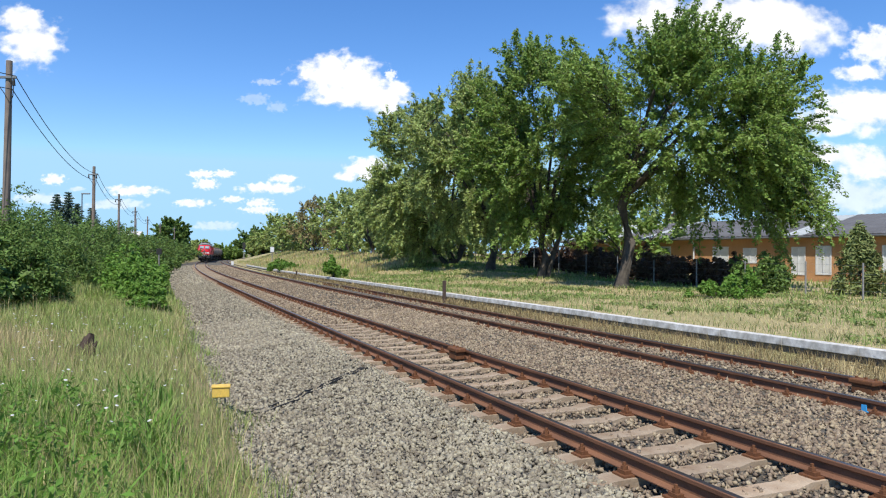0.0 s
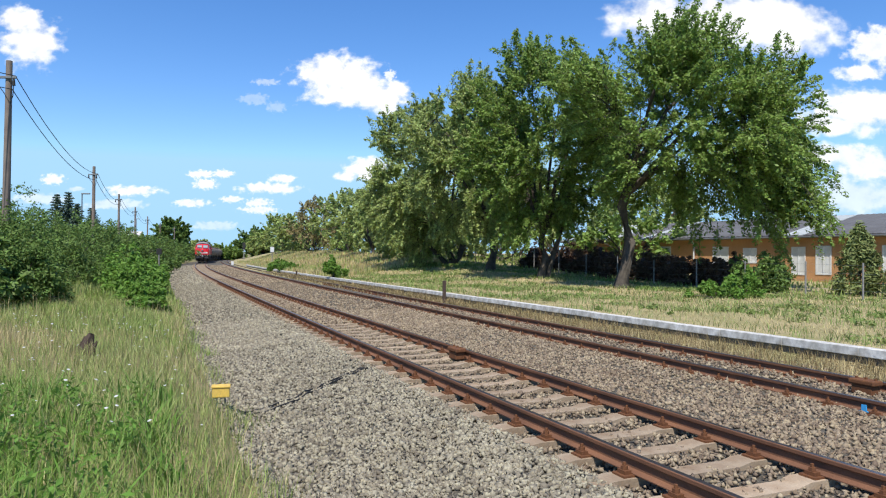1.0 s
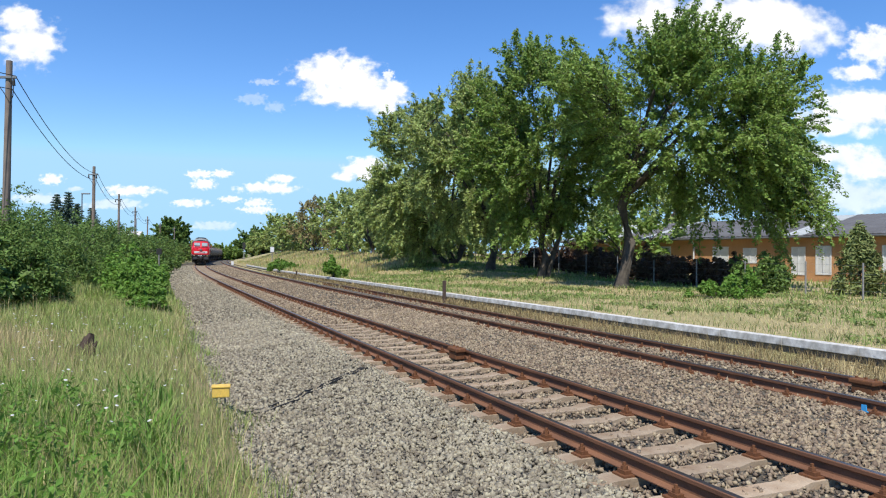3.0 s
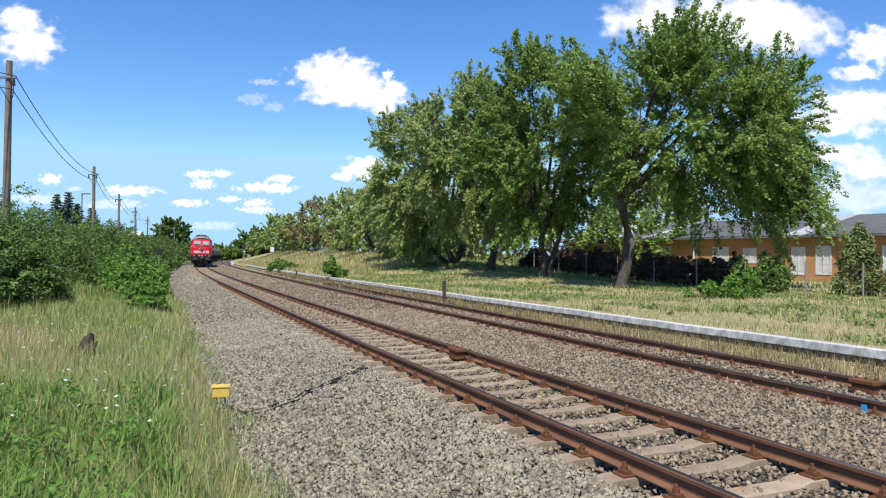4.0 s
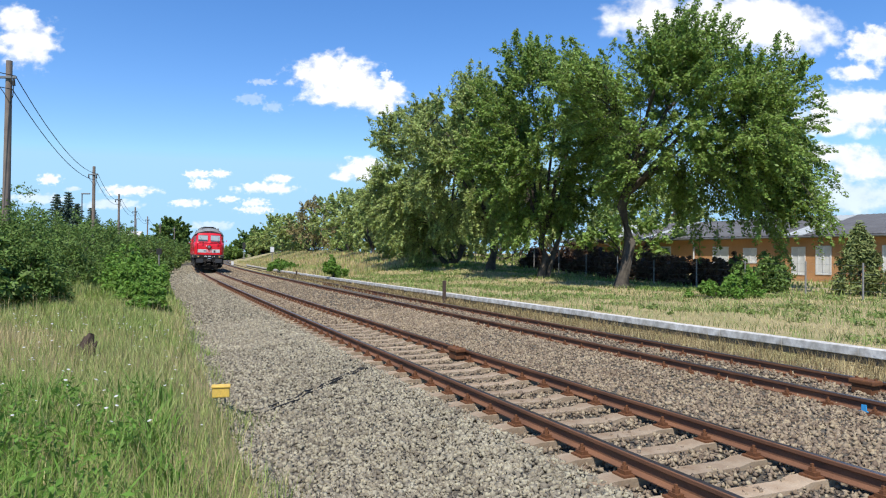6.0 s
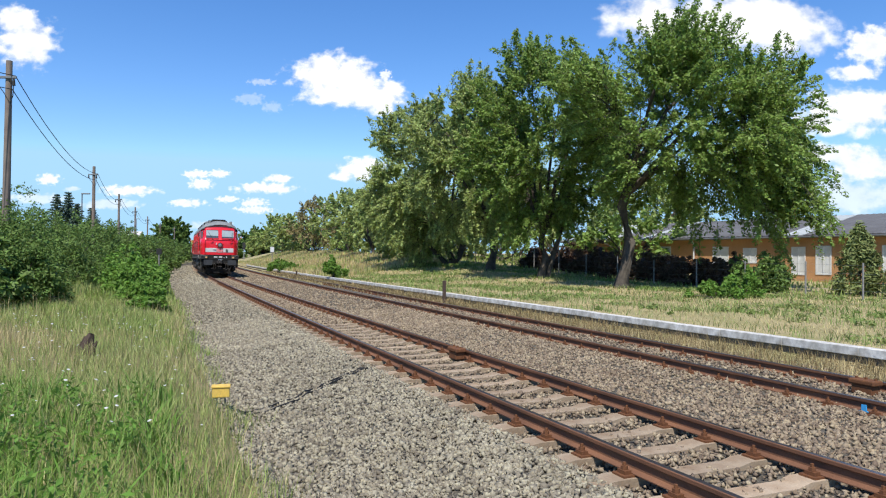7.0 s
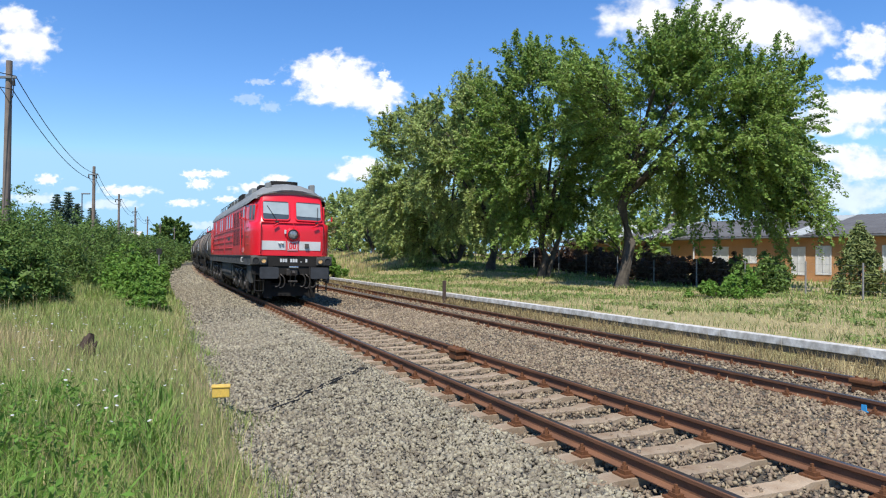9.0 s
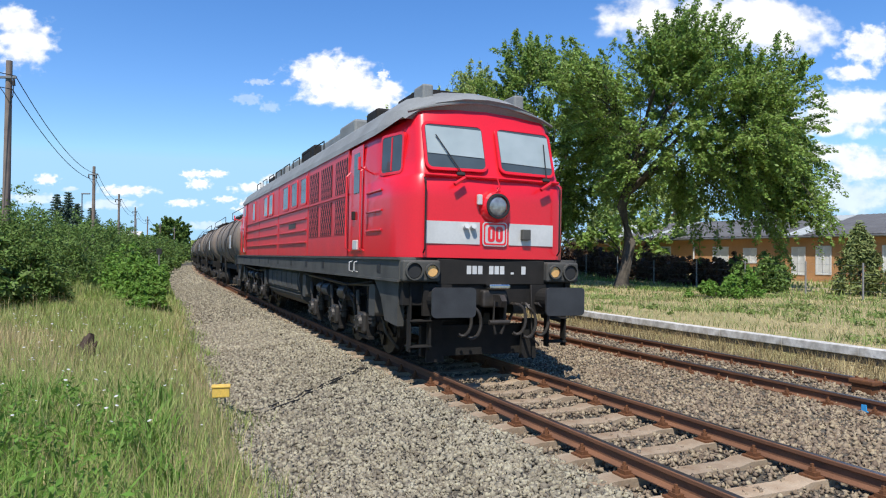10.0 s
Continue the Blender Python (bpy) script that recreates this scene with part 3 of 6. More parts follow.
        for y in (3.42, 6.8, 10.65, 14.3, 17.35):
            sidebox(y, y + 0.03, 1.68, 3.54, 0.008, "panel_joint", M_redside)
        sidebox(8.2, 9.1, 2.32, 2.44, 0.006, "lettering_bar", M_frame)
        # underframe
        fx = side * (HW + 0.02)
        bm = B()
        box(bm, min(fx, fx - side * 0.25), max(fx, fx - side * 0.25), 0.62, LEN, 1.31, 1.655, 0.015)
        box(bm, min(fx, fx + side * 0.03), max(fx, fx + side * 0.03), 0.62, LEN, 1.31, 1.345)
        box(bm, min(fx, fx + side * 0.03), max(fx, fx + side * 0.03), 0.62, LEN, 1.62, 1.655)
        sill = part("underframe_sill", bm, M_frame, th, "dusty grey underframe beam")
        # flat black plates paint the dark of the sill's rectangular openings
        for y in (1.55, 3.1, 5.2, 6.8, 8.6, 10.5, 12.2, 14, 16, 18):
            bm = B()
            box(bm, fx - 0.006, fx + 0.006, y - 0.09, y + 0.09, 1.42, 1.55, 0)
            part("sill_opening", bm, M_dark, sill)
        # two pale pipe loops drawn for the white edge of an oval hole
        for y in (2.7, 3.0):
            bm = B()
            pipe(bm, [(fx, y, 1.4), (fx + side * 0.06, y, 1.42), (fx + side * 0.06, y, 1.56), (fx, y, 1.58)], 0.009, 6)
            part("grab_iron", bm, M_cream, th)
        # corner bracket behind the buffer beam and steps
        for flip in (0, 1):
            m = Matrix() if not flip else Matrix.Translation((0, LEN + 0.7, 0)) @ Matrix.Diagonal((1, -1, 1, 1))
            bm = B()
            prism(bm, [(0.75, 1.32), (1.9, 1.32), (1.55, 1.05), (1.35, 0.72), (0.8, 0.68)], "x", side * (HW - 0.12), side * (HW - 0.02))
            bm.transform(m)
            bmesh.ops.recalc_face_normals(bm, faces=bm.faces[:])
            part("corner_bracket", bm, M_frame, th)
            bm = B()
            for z in (0.42, 0.78):
                box(bm, side * 1.12 - 0.16, side * 1.12 + 0.16, 0.55, 0.8, z - 0.02, z, 0.004)
            for e in (-0.15, 0.15):
                box(bm, side * 1.12 + e - 0.012, side * 1.12 + e + 0.012, 0.6, 0.72, 0.34, 1.3)
            bm.transform(m)
            bmesh.ops.recalc_face_normals(bm, faces=bm.faces[:])
            part("step", bm, M_black, th)
            # buffer
            bm = B()
            prism(bm, rounded(side * 0.875 - 0.32, side * 0.875 + 0.32, 0.86, 1.26, 0.06), "y", 0.0, 0.035)
            bm.transform(m)
            bmesh.ops.recalc_face_normals(bm, faces=bm.faces[:])
            bf = part("buffer", bm, M_plate, th, "broad dark rectangular buffer plate")
            bm = B()
            cyl(bm, (side * 0.875, 0.03, 1.06), (side * 0.875, 0.35, 1.06), 0.11, seg=20)
            cyl(bm, (side * 0.875, 0.3, 1.06), (side * 0.875, 0.62, 1.06), 0.17, seg=20)
            box(bm, side * 0.875 - 0.22, side * 0.875 + 0.22, 0.58, 0.64, 0.84, 1.28)
            bm.transform(m)
            bmesh.ops.recalc_face_normals(bm, faces=bm.faces[:])
            part("buffer_sleeve", bm, M_black, bf)
            # lamp boxes
            bm = B()
            box(bm, side * 1.15 - 0.28, side * 1.15 + 0.28, 0.5, 0.75, 1.32, 1.62, 0.03)
            bm.transform(m)
            bmesh.ops.recalc_face_normals(bm, faces=bm.faces[:])
            lb = part("lamp_box", bm, M_frame, th)
            # outer disc is no lamp: its black paints the dark of a round hole
            for xx, r, mat in ((side * 1.27, 0.11, M_dark), (side * 1.0, 0.085, M_amber)):
                bm = B()
                cyl(bm, (xx, 0.51, 1.47), (xx, 0.485, 1.47), r, r * 0.9, 20)
                bm.transform(m)
                bmesh.ops.recalc_face_normals(bm, faces=bm.faces[:])
                part("lamp", bm, mat, lb)
                bm = B()
                ring = [[(xx + q * math.cos(a * math.pi / 10), yv, 1.47 + q * math.sin(a * math.pi / 10)) for a in range(20)] for q, yv in ((r + 0.025, 0.5), (r + 0.02, 0.46), (r, 0.46), (r, 0.5))]
                loft(bm, ring, close=True)
                bm.transform(m)
                bmesh.ops.recalc_face_normals(bm, faces=bm.faces[:])
                part("lamp_rim", bm, M_frame, lb)
    # front and rear buffer beams
    for flip in (0, 1):
        m = Matrix() if not flip else Matrix.Translation((0, LEN + 0.7, 0)) @ Matrix.Diagonal((1, -1, 1, 1))
        bm = B()
        box(bm, -1.38, 1.38, 0.64, 0.8, 0.98, 1.655, 0.01)
        box(bm, -0.88, 0.88, 0.60, 0.64, 1.28, 1.64, 0.01)
        bm.transform(m)
        bmesh.ops.recalc_face_normals(bm, faces=bm.faces[:])
        beam = part("buffer_beam", bm, M_black, th)
        x = -0.42
        for w in (0.07, 0.07, 0.07, 0, 0.07, 0.07, 0.07, 0, 0.05, 0, 0.07):
            if w:
                bm = B()
                box(bm, x, x + w, 0.594, 0.602, 1.43, 1.55 if w > 0.06 else 1.46)
                bm.transform(m)
                bmesh.ops.recalc_face_normals(bm, faces=bm.faces[:])
                part("number_bar", bm, M_cream, beam)
            x += 0.09
        bm = B()
        # the dark box set back here stands in for the shade below the beam
        box(bm, -0.95, 0.95, 1.0, 1.1, 0.2, 0.66, 0.01)
        for q in (-0.78, 0.78):
            prism(bm, [(q - 0.14, 0.14), (q + 0.14, 0.14), (q + 0.09, 0.75), (q - 0.09, 0.75)], "y", 0.86, 0.92)
        bm.transform(m)
        bmesh.ops.recalc_face_normals(bm, faces=bm.faces[:])
        part("rail_guard", bm, M_black, th)
        # coupling hook, screw link, hoses
        bm = B()
        box(bm, -0.2, 0.2, 0.5, 0.64, 0.95, 1.2, 0.03)
        prism(bm, [(0.6, 1.14), (0.30, 1.14), (0.22, 1.06), (0.26, 0.97), (0.34, 0.98), (0.34, 1.05), (0.6, 1.02)], "x", -0.04, 0.04)
        bm.transform(m)
        bmesh.ops.recalc_face_normals(bm, faces=bm.faces[:])
        part("coupling_hook", bm, M_gear, th)
        bm = B()
        for xx in (-0.09, 0.09):
            pipe(bm, [(xx, 0.36, 1.05), (xx, 0.38, 0.72), (xx * 0.5, 0.40, 0.58)], 0.022, 8)
        cyl(bm, (-0.16, 0.37, 0.75), (0.16, 0.37, 0.75), 0.035, seg=10)
        bm.transform(m)
        bmesh.ops.recalc_face_normals(bm, faces=bm.faces[:])
        part("screw_link", bm, M_gear, th)
        for xx, d in ((-0.55, 0.0), (-0.4, 0.04), (0.33, 0.0), (0.5, 0.05), (0.72, 0.02)):
            bm = B()
            pts = [(xx, 0.6, 1.0), (xx, 0.48, 1.0)] + [(xx + 0.13 * math.sin(a), 0.44 - 0.03 * math.sin(a), 0.78 - d + 0.22 * math.cos(a)) for a in np.linspace(0.2, 3.6, 10)]
            pipe(bm, pts, 0.024, 8)
            bm.transform(m)
            bmesh.ops.recalc_face_normals(bm, faces=bm.faces[:])
            part("brake_hose", bm, M_gear, th)
        bm = B()
        pipe(bm, [(0.62, 0.55, 1.28), (0.62, 0.5, 0.5), (0.75, 0.5, 0.38)], 0.014, 6)
        bm.transform(m)
        part("uncoupling_rod", bm, M_gear, th)
        bm = B()
        box(bm, -0.12, 0.22, 0.45, 0.6, 1.22, 1.29, 0.02)
        bm.transform(m)
        bmesh.ops.recalc_face_normals(bm, faces=bm.faces[:])
        part("front_fitting", bm, M_chrome, th)
    # bogies
    sets = []
    for c in (4.75, 15.9):
        bm = B()
        for side in (-1, 1):
            x0, x1 = (1.02, 1.16)
            prism(bm, [(c - 2.5, 0.62), (c - 2.4, 0.85), (c - 1.2, 0.95), (c + 1.2, 0.95), (c + 2.4, 0.85), (c + 2.5, 0.62), (c + 2.2, 0.58), (c + 1.4, 0.72), (c - 1.4, 0.72), (c - 2.2, 0.58)],
                  "x", side * x0, side * x1)
        box(bm, -1.0, 1.0, c - 1.25, c + 1.25, 0.5, 1.28, 0.05)
        bg = part("bogie", bm, M_black, th, "dark three-axle bogie with axle boxes and springs")
        for y in (c - 1.85, c, c + 1.85):
            for side in (-1, 1):
                bm = B()
                box(bm, side * 1.2 - 0.13, side * 1.2 + 0.13, y - 0.19, y + 0.19, 0.36, 0.72, 0.05)
                cyl(bm, (side * 1.3, y, 0.53), (side * 1.38, y, 0.53), 0.16, 0.13, 16)
                part("axle_box", bm, M_gear, bg)
                for e in (-0.34, 0.34):
                    bm = B()
                    for i in range(7):
                        cyl(bm, (side * 1.18, y + e, 0.55 + i * 0.062), (side * 1.18, y + e, 0.585 + i * 0.062), 0.095, seg=14)
                    cyl(bm, (side * 1.18, y + e, 0.5), (side * 1.18, y + e, 1.02), 0.06, seg=10)
                    part("spring", bm, M_gear, bg)
            sets.append(wheelset(th, y))
        for y in (c - 0.9, c + 0.9):
            for side in (-1, 1):
                bm = B()
                cyl(bm, (side * 1.28, y, 1.0), (side * 1.28, y + 0.34, 1.0), 0.11, seg=14)
                pipe(bm, [(side * 1.25, y, 1.0), (side * 1.22, y - 0.25, 0.8), (side * 1.2, y - 0.3, 0.45)], 0.028, 8)
                part("brake_cylinder", bm, M_gear, bg)
        for side in (-1, 1):
            X = side * 1.2
            for y in (c - 1.85, c, c + 1.85):
                bm = B()
                for e in (-0.25, 0.25):
                    box(bm, X - 0.07, X + 0.05, y + e - 0.022, y + e + 0.022, 0.33, 0.98, 0.004)
                box(bm, X - 0.06, X + 0.06, y - 0.29, y + 0.29, 0.27, 0.335, 0.01)
                part("horn_guide", bm, M_black, bg)
                bm = B()
                for k in range(6):
                    a = k * math.pi / 3 + 0.3
                    cyl(bm, (side * 1.345, y + 0.115 * math.cos(a), 0.53 + 0.115 * math.sin(a)), (side * 1.40, y + 0.115 * math.cos(a), 0.53 + 0.115 * math.sin(a)), 0.02, seg=6)
                part("cover_bolt", bm, M_plate, bg)
                bm = B()
                cyl(bm, (side * 1.30, y + 0.14, 0.66), (side * 1.30, y + 0.2, 1.0), 0.028, seg=10)
                cyl(bm, (side * 1.30, y + 0.17, 0.84), (side * 1.30, y + 0.21, 1.08), 0.045, seg=12)
                part("damper", bm, M_gear, bg)
                for e in (-0.6, 0.6):
                    bm = B()
                    prism(bm, [(y + e * 0.98, 0.32), (y + e * 0.88, 0.34), (y + e * 0.86, 0.56), (y + e * 0.93, 0.74), (y + e * 1.08, 0.72), (y + e * 1.05, 0.5)], "x", side * 0.70, side * 0.82)
                    pipe(bm, [(side * 0.9, y + e * 1.05, 1.05), (side * 0.9, y + e * 1.02, 0.42)], 0.025, 6)
                    part("brake_block", bm, M_gear, bg)
            bm = B()
            pipe(bm, [(side * 1.06, c - 2.3, 0.40), (side * 1.06, c - 0.8, 0.36), (side * 1.06, c + 0.8, 0.36), (side * 1.06, c + 2.3, 0.40)], 0.028, 8)
            part("pull_rod", bm, M_gear, bg)
            for e in (-1, 1):
                bm = B()
                y = c + e * 2.62
                prism(bm, rounded(y - 0.17, y + 0.17, 0.72, 1.22, 0.06, 2), "x", side * 1.12, side * 1.36)
                pipe(bm, [(side * 1.2, y, 0.74), (side * 1.1, y - e * 0.05, 0.45), (side * 0.85, y - e * 0.14, 0.16)], 0.026, 8)
                part("sand_box", bm, M_frame, bg)
                bm = B()
                cyl(bm, (side * 1.24, c + e * 0.42, 0.98), (side * 1.24, c + e * 0.86, 0.98), 0.13, seg=16)
                cyl(bm, (side * 1.24, c + e * 0.86, 0.98), (side * 1.24, c + e * 0.98, 0.98), 0.13, 0.05, 16)
                cyl(bm, (side * 1.24, c + e * 0.98, 0.98), (side * 1.24, c + e * 1.3, 0.95), 0.03, seg=8)
                part("brake_cylinder", bm, M_plate, bg)
            bm = B()
            pipe(bm, [(side * 1.34, c - 2.6, 1.26), (side * 1.36, c - 1.2, 1.16), (side * 1.36, c + 0.3, 1.2), (side * 1.34, c + 2.6, 1.25)], 0.016, 6)
            pipe(bm, [(side * 1.3, c - 1.0, 1.2), (side * 1.36, c - 0.95, 0.9), (side * 1.33, c - 0.7, 0.68), (side * 1.3, c - 0.35, 0.8)], 0.02, 6)
            pipe(bm, [(side * 1.3, c + 0.9, 1.2), (side * 1.36, c + 0.98, 0.88), (side * 1.33, c + 1.25, 0.66), (side * 1.3, c + 1.5, 0.8)], 0.02, 6)
            part("air_hose", bm, M_dark, bg)
            bm = B()
            pipe(bm, [(side * 1.3, c - 2.5, 1.2), (side * 1.3, c - 0.6, 1.14), (side * 1.3, c + 2.4, 1.22)], 0.022, 6)
            for i in range(6):
                y = c - 2.2 + i * 0.85
                pipe(bm, [(side * 1.3, y, 1.18), (side * 1.26, y + 0.1, 0.95), (side * 1.22, y + 0.2, 0.8)], 0.018, 6)
            part("sand_pipe", bm, M_gear, bg)
    bm = B()
    prism(bm, [(-1.3, 1.3), (1.3, 1.3), (1.34, 1.1), (1.25, 0.62), (1.0, 0.45), (-1.0, 0.45), (-1.25, 0.62), (-1.34, 1.1)], "y", 8.1, 12.7)
    ft = part("fuel_tank", bm, M_frame, th, "dusty grey fuel tank and battery boxes")
    for side in (-1, 1):
        for i in range(6):
            bm = B()
            box(bm, side * 1.32 - 0.03, side * 1.32 + 0.03, 8.25 + i * 0.74, 8.9 + i * 0.74, 0.82, 1.24, 0.015)
            part("battery_door", bm, M_frame, ft)
        for z in (0.70, 0.78):
            bm = B()
            box(bm, side * 1.29 - 0.03, side * 1.29 + 0.03, 8.15, 12.65, z, z + 0.025)
            part("rib", bm, M_frame, ft)
    # roof fittings
    bm = B()
    prism(bm, rounded(-0.52, 0.52, 2.3, 3.7, 0.3), "z", 4.22, 4.50)
    part("exhaust_housing", bm, M_black, th, "dark rounded exhaust housing")
    for y0, y1, w, h in ((4.0, 4.7, 0.75, 0.16), (5.0, 6.2, 0.9, 0.12), (6.5, 8.4, 0.8, 0.10), (9.0, 10.6, 0.85, 0.2), (11.2, 12.4, 0.8, 0.12), (13, 15, 0.85, 0.14), (16, 17.2, 0.7, 0.16)):
        bm = B()
        box(bm, -w, w, y0, y1, 4.08, 4.33 + h, 0.05)
        part("roof_hatch", bm, M_roof if h < 0.15 else M_black, th)
    for side in (-1, 1):
        for y in np.arange(7, 17, 1.4):
            bm = B()
            pipe(bm, [(side * 1.05, y, 4.05), (side * 1.05, y, 4.28), (side * 1.05, y + 0.9, 4.28), (side * 1.05, y + 0.9, 4.05)], 0.014, 6)
            part("roof_rail", bm, M_black, th)
    for xx in (-0.75, 0.85):
        bm = B()
        box(bm, xx - 0.09, xx + 0.09, 1.4, 1.8, 4.02, 4.33, 0.03)
        part("horn_box", bm, M_roof, th)
    bm = B()
    box(bm, -1.3, 1.3, 1.4, LEN - 0.8, 1.3, 1.6)
    part("floor_pan", bm, M_black, th)
    return th, sets


loco, loco_sets = locomotive()
LOCO_LEN, WAGON_LEN = 20.72, 13.6


def tank_wagon():
    th = new("tank_wagon")
    tagged(th, "grimy grey-brown four-axle tank wagon with top walkway", "wagon", "tank wagons behind the locomotive")
    L = WAGON_LEN
    bm = B()
    prof = [(0.75, 0.0), (0.78, 0.5), (0.86, 0.9), (1.0, 1.16), (1.2, 1.28), (1.4, 1.3), (L - 1.4, 1.3), (L - 1.2, 1.28), (L - 1.0, 1.16), (L - 0.86, 0.9), (L - 0.78, 0.5), (L - 0.75, 0.0)]
    loft(bm, [[(max(r, 0.001) * math.cos(a * math.pi / 14), y, 2.32 + max(r, 0.001) * math.sin(a * math.pi / 14)) for a in range(28)] for y, r in prof], close=True)
    bmesh.ops.recalc_face_normals(bm, faces=bm.faces[:])
    tank = part("tank", bm, M_tank, th, smooth=True)
    for y in (2.6, 5.2, L - 5.2, L - 2.6):
        bm = B()
        loft(bm, [[(r * math.cos(a * math.pi / 14), y + d, 2.32 + r * math.sin(a * math.pi / 14)) for a in range(28)] for r, d in ((1.3, -0.06), (1.325, -0.06), (1.325, 0.06), (1.3, 0.06))], close=True)
        part("band", bm, M_gear, tank)
    bm = B()
    for y in np.arange(2.0, L - 2.0, 0.3):
        box(bm, -0.42, 0.42, y, y + 0.22, 3.68, 3.71)
    part("walkway", bm, M_gear, th)
    for x in (-0.45, 0.45):
        bm = B()
        pipe(bm, [(x, 2.2, 3.66), (x, 2.2, 4.05), (x, L - 2.2, 4.05), (x, L - 2.2, 3.66)], 0.02, 6)
        part("walkway_rail", bm, M_gear, th)
    bm = B()
    cyl(bm, (0, L / 2, 3.5), (0, L / 2, 3.85), 0.32, seg=18)
    part("dome", bm, M_tank, th)
    for x in (-0.75, 0.75):
        bm = B()
        box(bm, x - 0.08, x + 0.08, 0.6, L - 0.6, 0.95, 1.2, 0.01)
        part("frame_beam", bm, M_black, th)
    for y in (0.62, L - 0.7):
        bm = B()
        box(bm, -1.28, 1.28, y, y + 0.08, 0.92, 1.25, 0.01)
        part("buffer_beam", bm, M_black, th)
    for y0, y1 in ((0.62, 0.03), (L - 0.62, L - 0.03)):
        for x in (-0.875, 0.875):
            bm = B()
            cyl(bm, (x, y0, 1.06), (x, (y0 + y1) / 2, 1.06), 0.13, seg=14)
            cyl(bm, (x, (y0 + y1) / 2, 1.06), (x, y1, 1.06), 0.09, seg=14)
            cyl(bm, (x, y1 + (0.03 if y1 < 1 else -0.03), 1.06), (x, y1, 1.06), 0.24, seg=20)
            part("buffer", bm, M_black, th)
    for y in (3.0, L - 3.0):
        for x in (-1.0, 1.0):
            bm = B()
            prism(bm, [(y - 0.3, 1.2), (y + 0.3, 1.2), (y + 0.7, 1.75), (y - 0.7, 1.75)], "x", x - 0.1, x + 0.1)
            part("saddle", bm, M_gear, th)
    bm = B()
    pipe(bm, [(-1.34, 4.6, 0.5), (-1.42, 4.6, 2.3), (-0.9, 4.6, 3.5), (-0.45, 4.6, 3.7)], 0.022, 6)
    pipe(bm, [(-1.34, 5.0, 0.5), (-1.42, 5.0, 2.3), (-0.9, 5.0, 3.5), (-0.45, 5.0, 3.7)], 0.022, 6)
    for z in np.arange(0.6, 2.4, 0.28):
        pipe(bm, [(-1.38, 4.6, z), (-1.38, 5.0, z)], 0.014, 6)
    part("ladder", bm, M_gear, th)
    bm = B()
    box(bm, -1.345, -1.325, 2.9, 3.5, 1.95, 2.55)
    part("data_plate", bm, M_cream, tank)
    for c in (2.3, L - 2.3):
        bm = B()
        for x in (-1.0, 1.0):
            prism(bm, [(c - 1.3, 0.45), (c - 1.1, 0.7), (c - 0.4, 0.6), (c - 0.3, 0.4), (c + 0.3, 0.4), (c + 0.4, 0.6), (c + 1.1, 0.7), (c + 1.3, 0.45), (c + 0.9, 0.36), (c - 0.9, 0.36)], "x", x - 0.07, x + 0.07)
        box(bm, -0.95, 0.95, c - 0.2, c + 0.2, 0.45, 0.95, 0.02)
        bg = part("bogie", bm, M_black, th)
        for y in (c - 0.9, c + 0.9):
            for x in (-1.05, 1.05):
                bm = B()
                box(bm, x - 0.12, x + 0.12, y - 0.15, y + 0.15, 0.32, 0.62, 0.03)
                part("axle_box", bm, M_gear, bg)
            wheelset(th, y, 0.46)
    return th


def vehicle_pose(s, a=4.75, b=15.9):
    """Pose of a vehicle with its front at s, riding on two pivots."""
    x0, y0, _ = on(NEAR, s + a)
    x1, y1, _ = on(NEAR, s + b)
    h = math.atan2(-(x1 - x0), y1 - y0)
    m = pose(0, 0, 0, 0, math.degrees(math.atan(CANT)), 0)
    return Matrix.Translation((float(x0 + a * math.sin(h)), float(y0 - a * math.cos(h)), 0)) @ Matrix.Rotation(h, 4, "Z") @ m


wagon = tank_wagon()
wagons = [wagon] + [copy_thing(wagon, Matrix()) for _ in range(7)]
S_END, SPEED = 3.618, 15.526


def front(t):
    """Where the front buffers stand along the line at t seconds."""
    return S_END + SPEED * (10 - t)

# ---- old platform edge ----
M_asbestos = surface("grey_roofing_sheet", (0.13, 0.13, 0.13), 0.85, other=(0.085, 0.08, 0.078), scale=0.8, grain=12, bump=0.3)
M_palesheet = surface("pale_roofing_sheet", (0.42, 0.45, 0.44), 0.7, other=(0.33, 0.35, 0.34), scale=0.8, grain=12, bump=0.2)
M_ochre = surface("ochre_brick_wall", (0.50, 0.27, 0.125), 0.85, other=(0.43, 0.215, 0.09), scale=1.2, grain=15, grainy=0.2, bump=0.2)
M_trim = surface("white_window_paint", (0.72, 0.72, 0.70), 0.6, grain=20, grainy=0.1, bump=0.05)
M_fence = surface("concrete_post", (0.27, 0.26, 0.245), 0.9, grain=30, bump=0.3)
M_wire = surface("galvanised_wire", (0.28, 0.28, 0.27), 0.5, 0.7, grain=60, bump=0)
M_yellow = surface("faded_yellow_paint", (0.72, 0.47, 0.07), 0.6, other=(0.60, 0.40, 0.10), scale=9, grain=50, bump=0.1)
M_blue = surface("bright_blue_mark", (0.05, 0.40, 0.80), 0.6, grain=50, bump=0.1)
M_sign = surface("white_sign", (0.72, 0.72, 0.72), 0.5, grain=20, grainy=0.1, bump=0)
M_pole = surface("pole_wood", (0.24, 0.19, 0.15), 0.9, other=(0.16, 0.12, 0.10), scale=3, grain=30, bump=0.4)


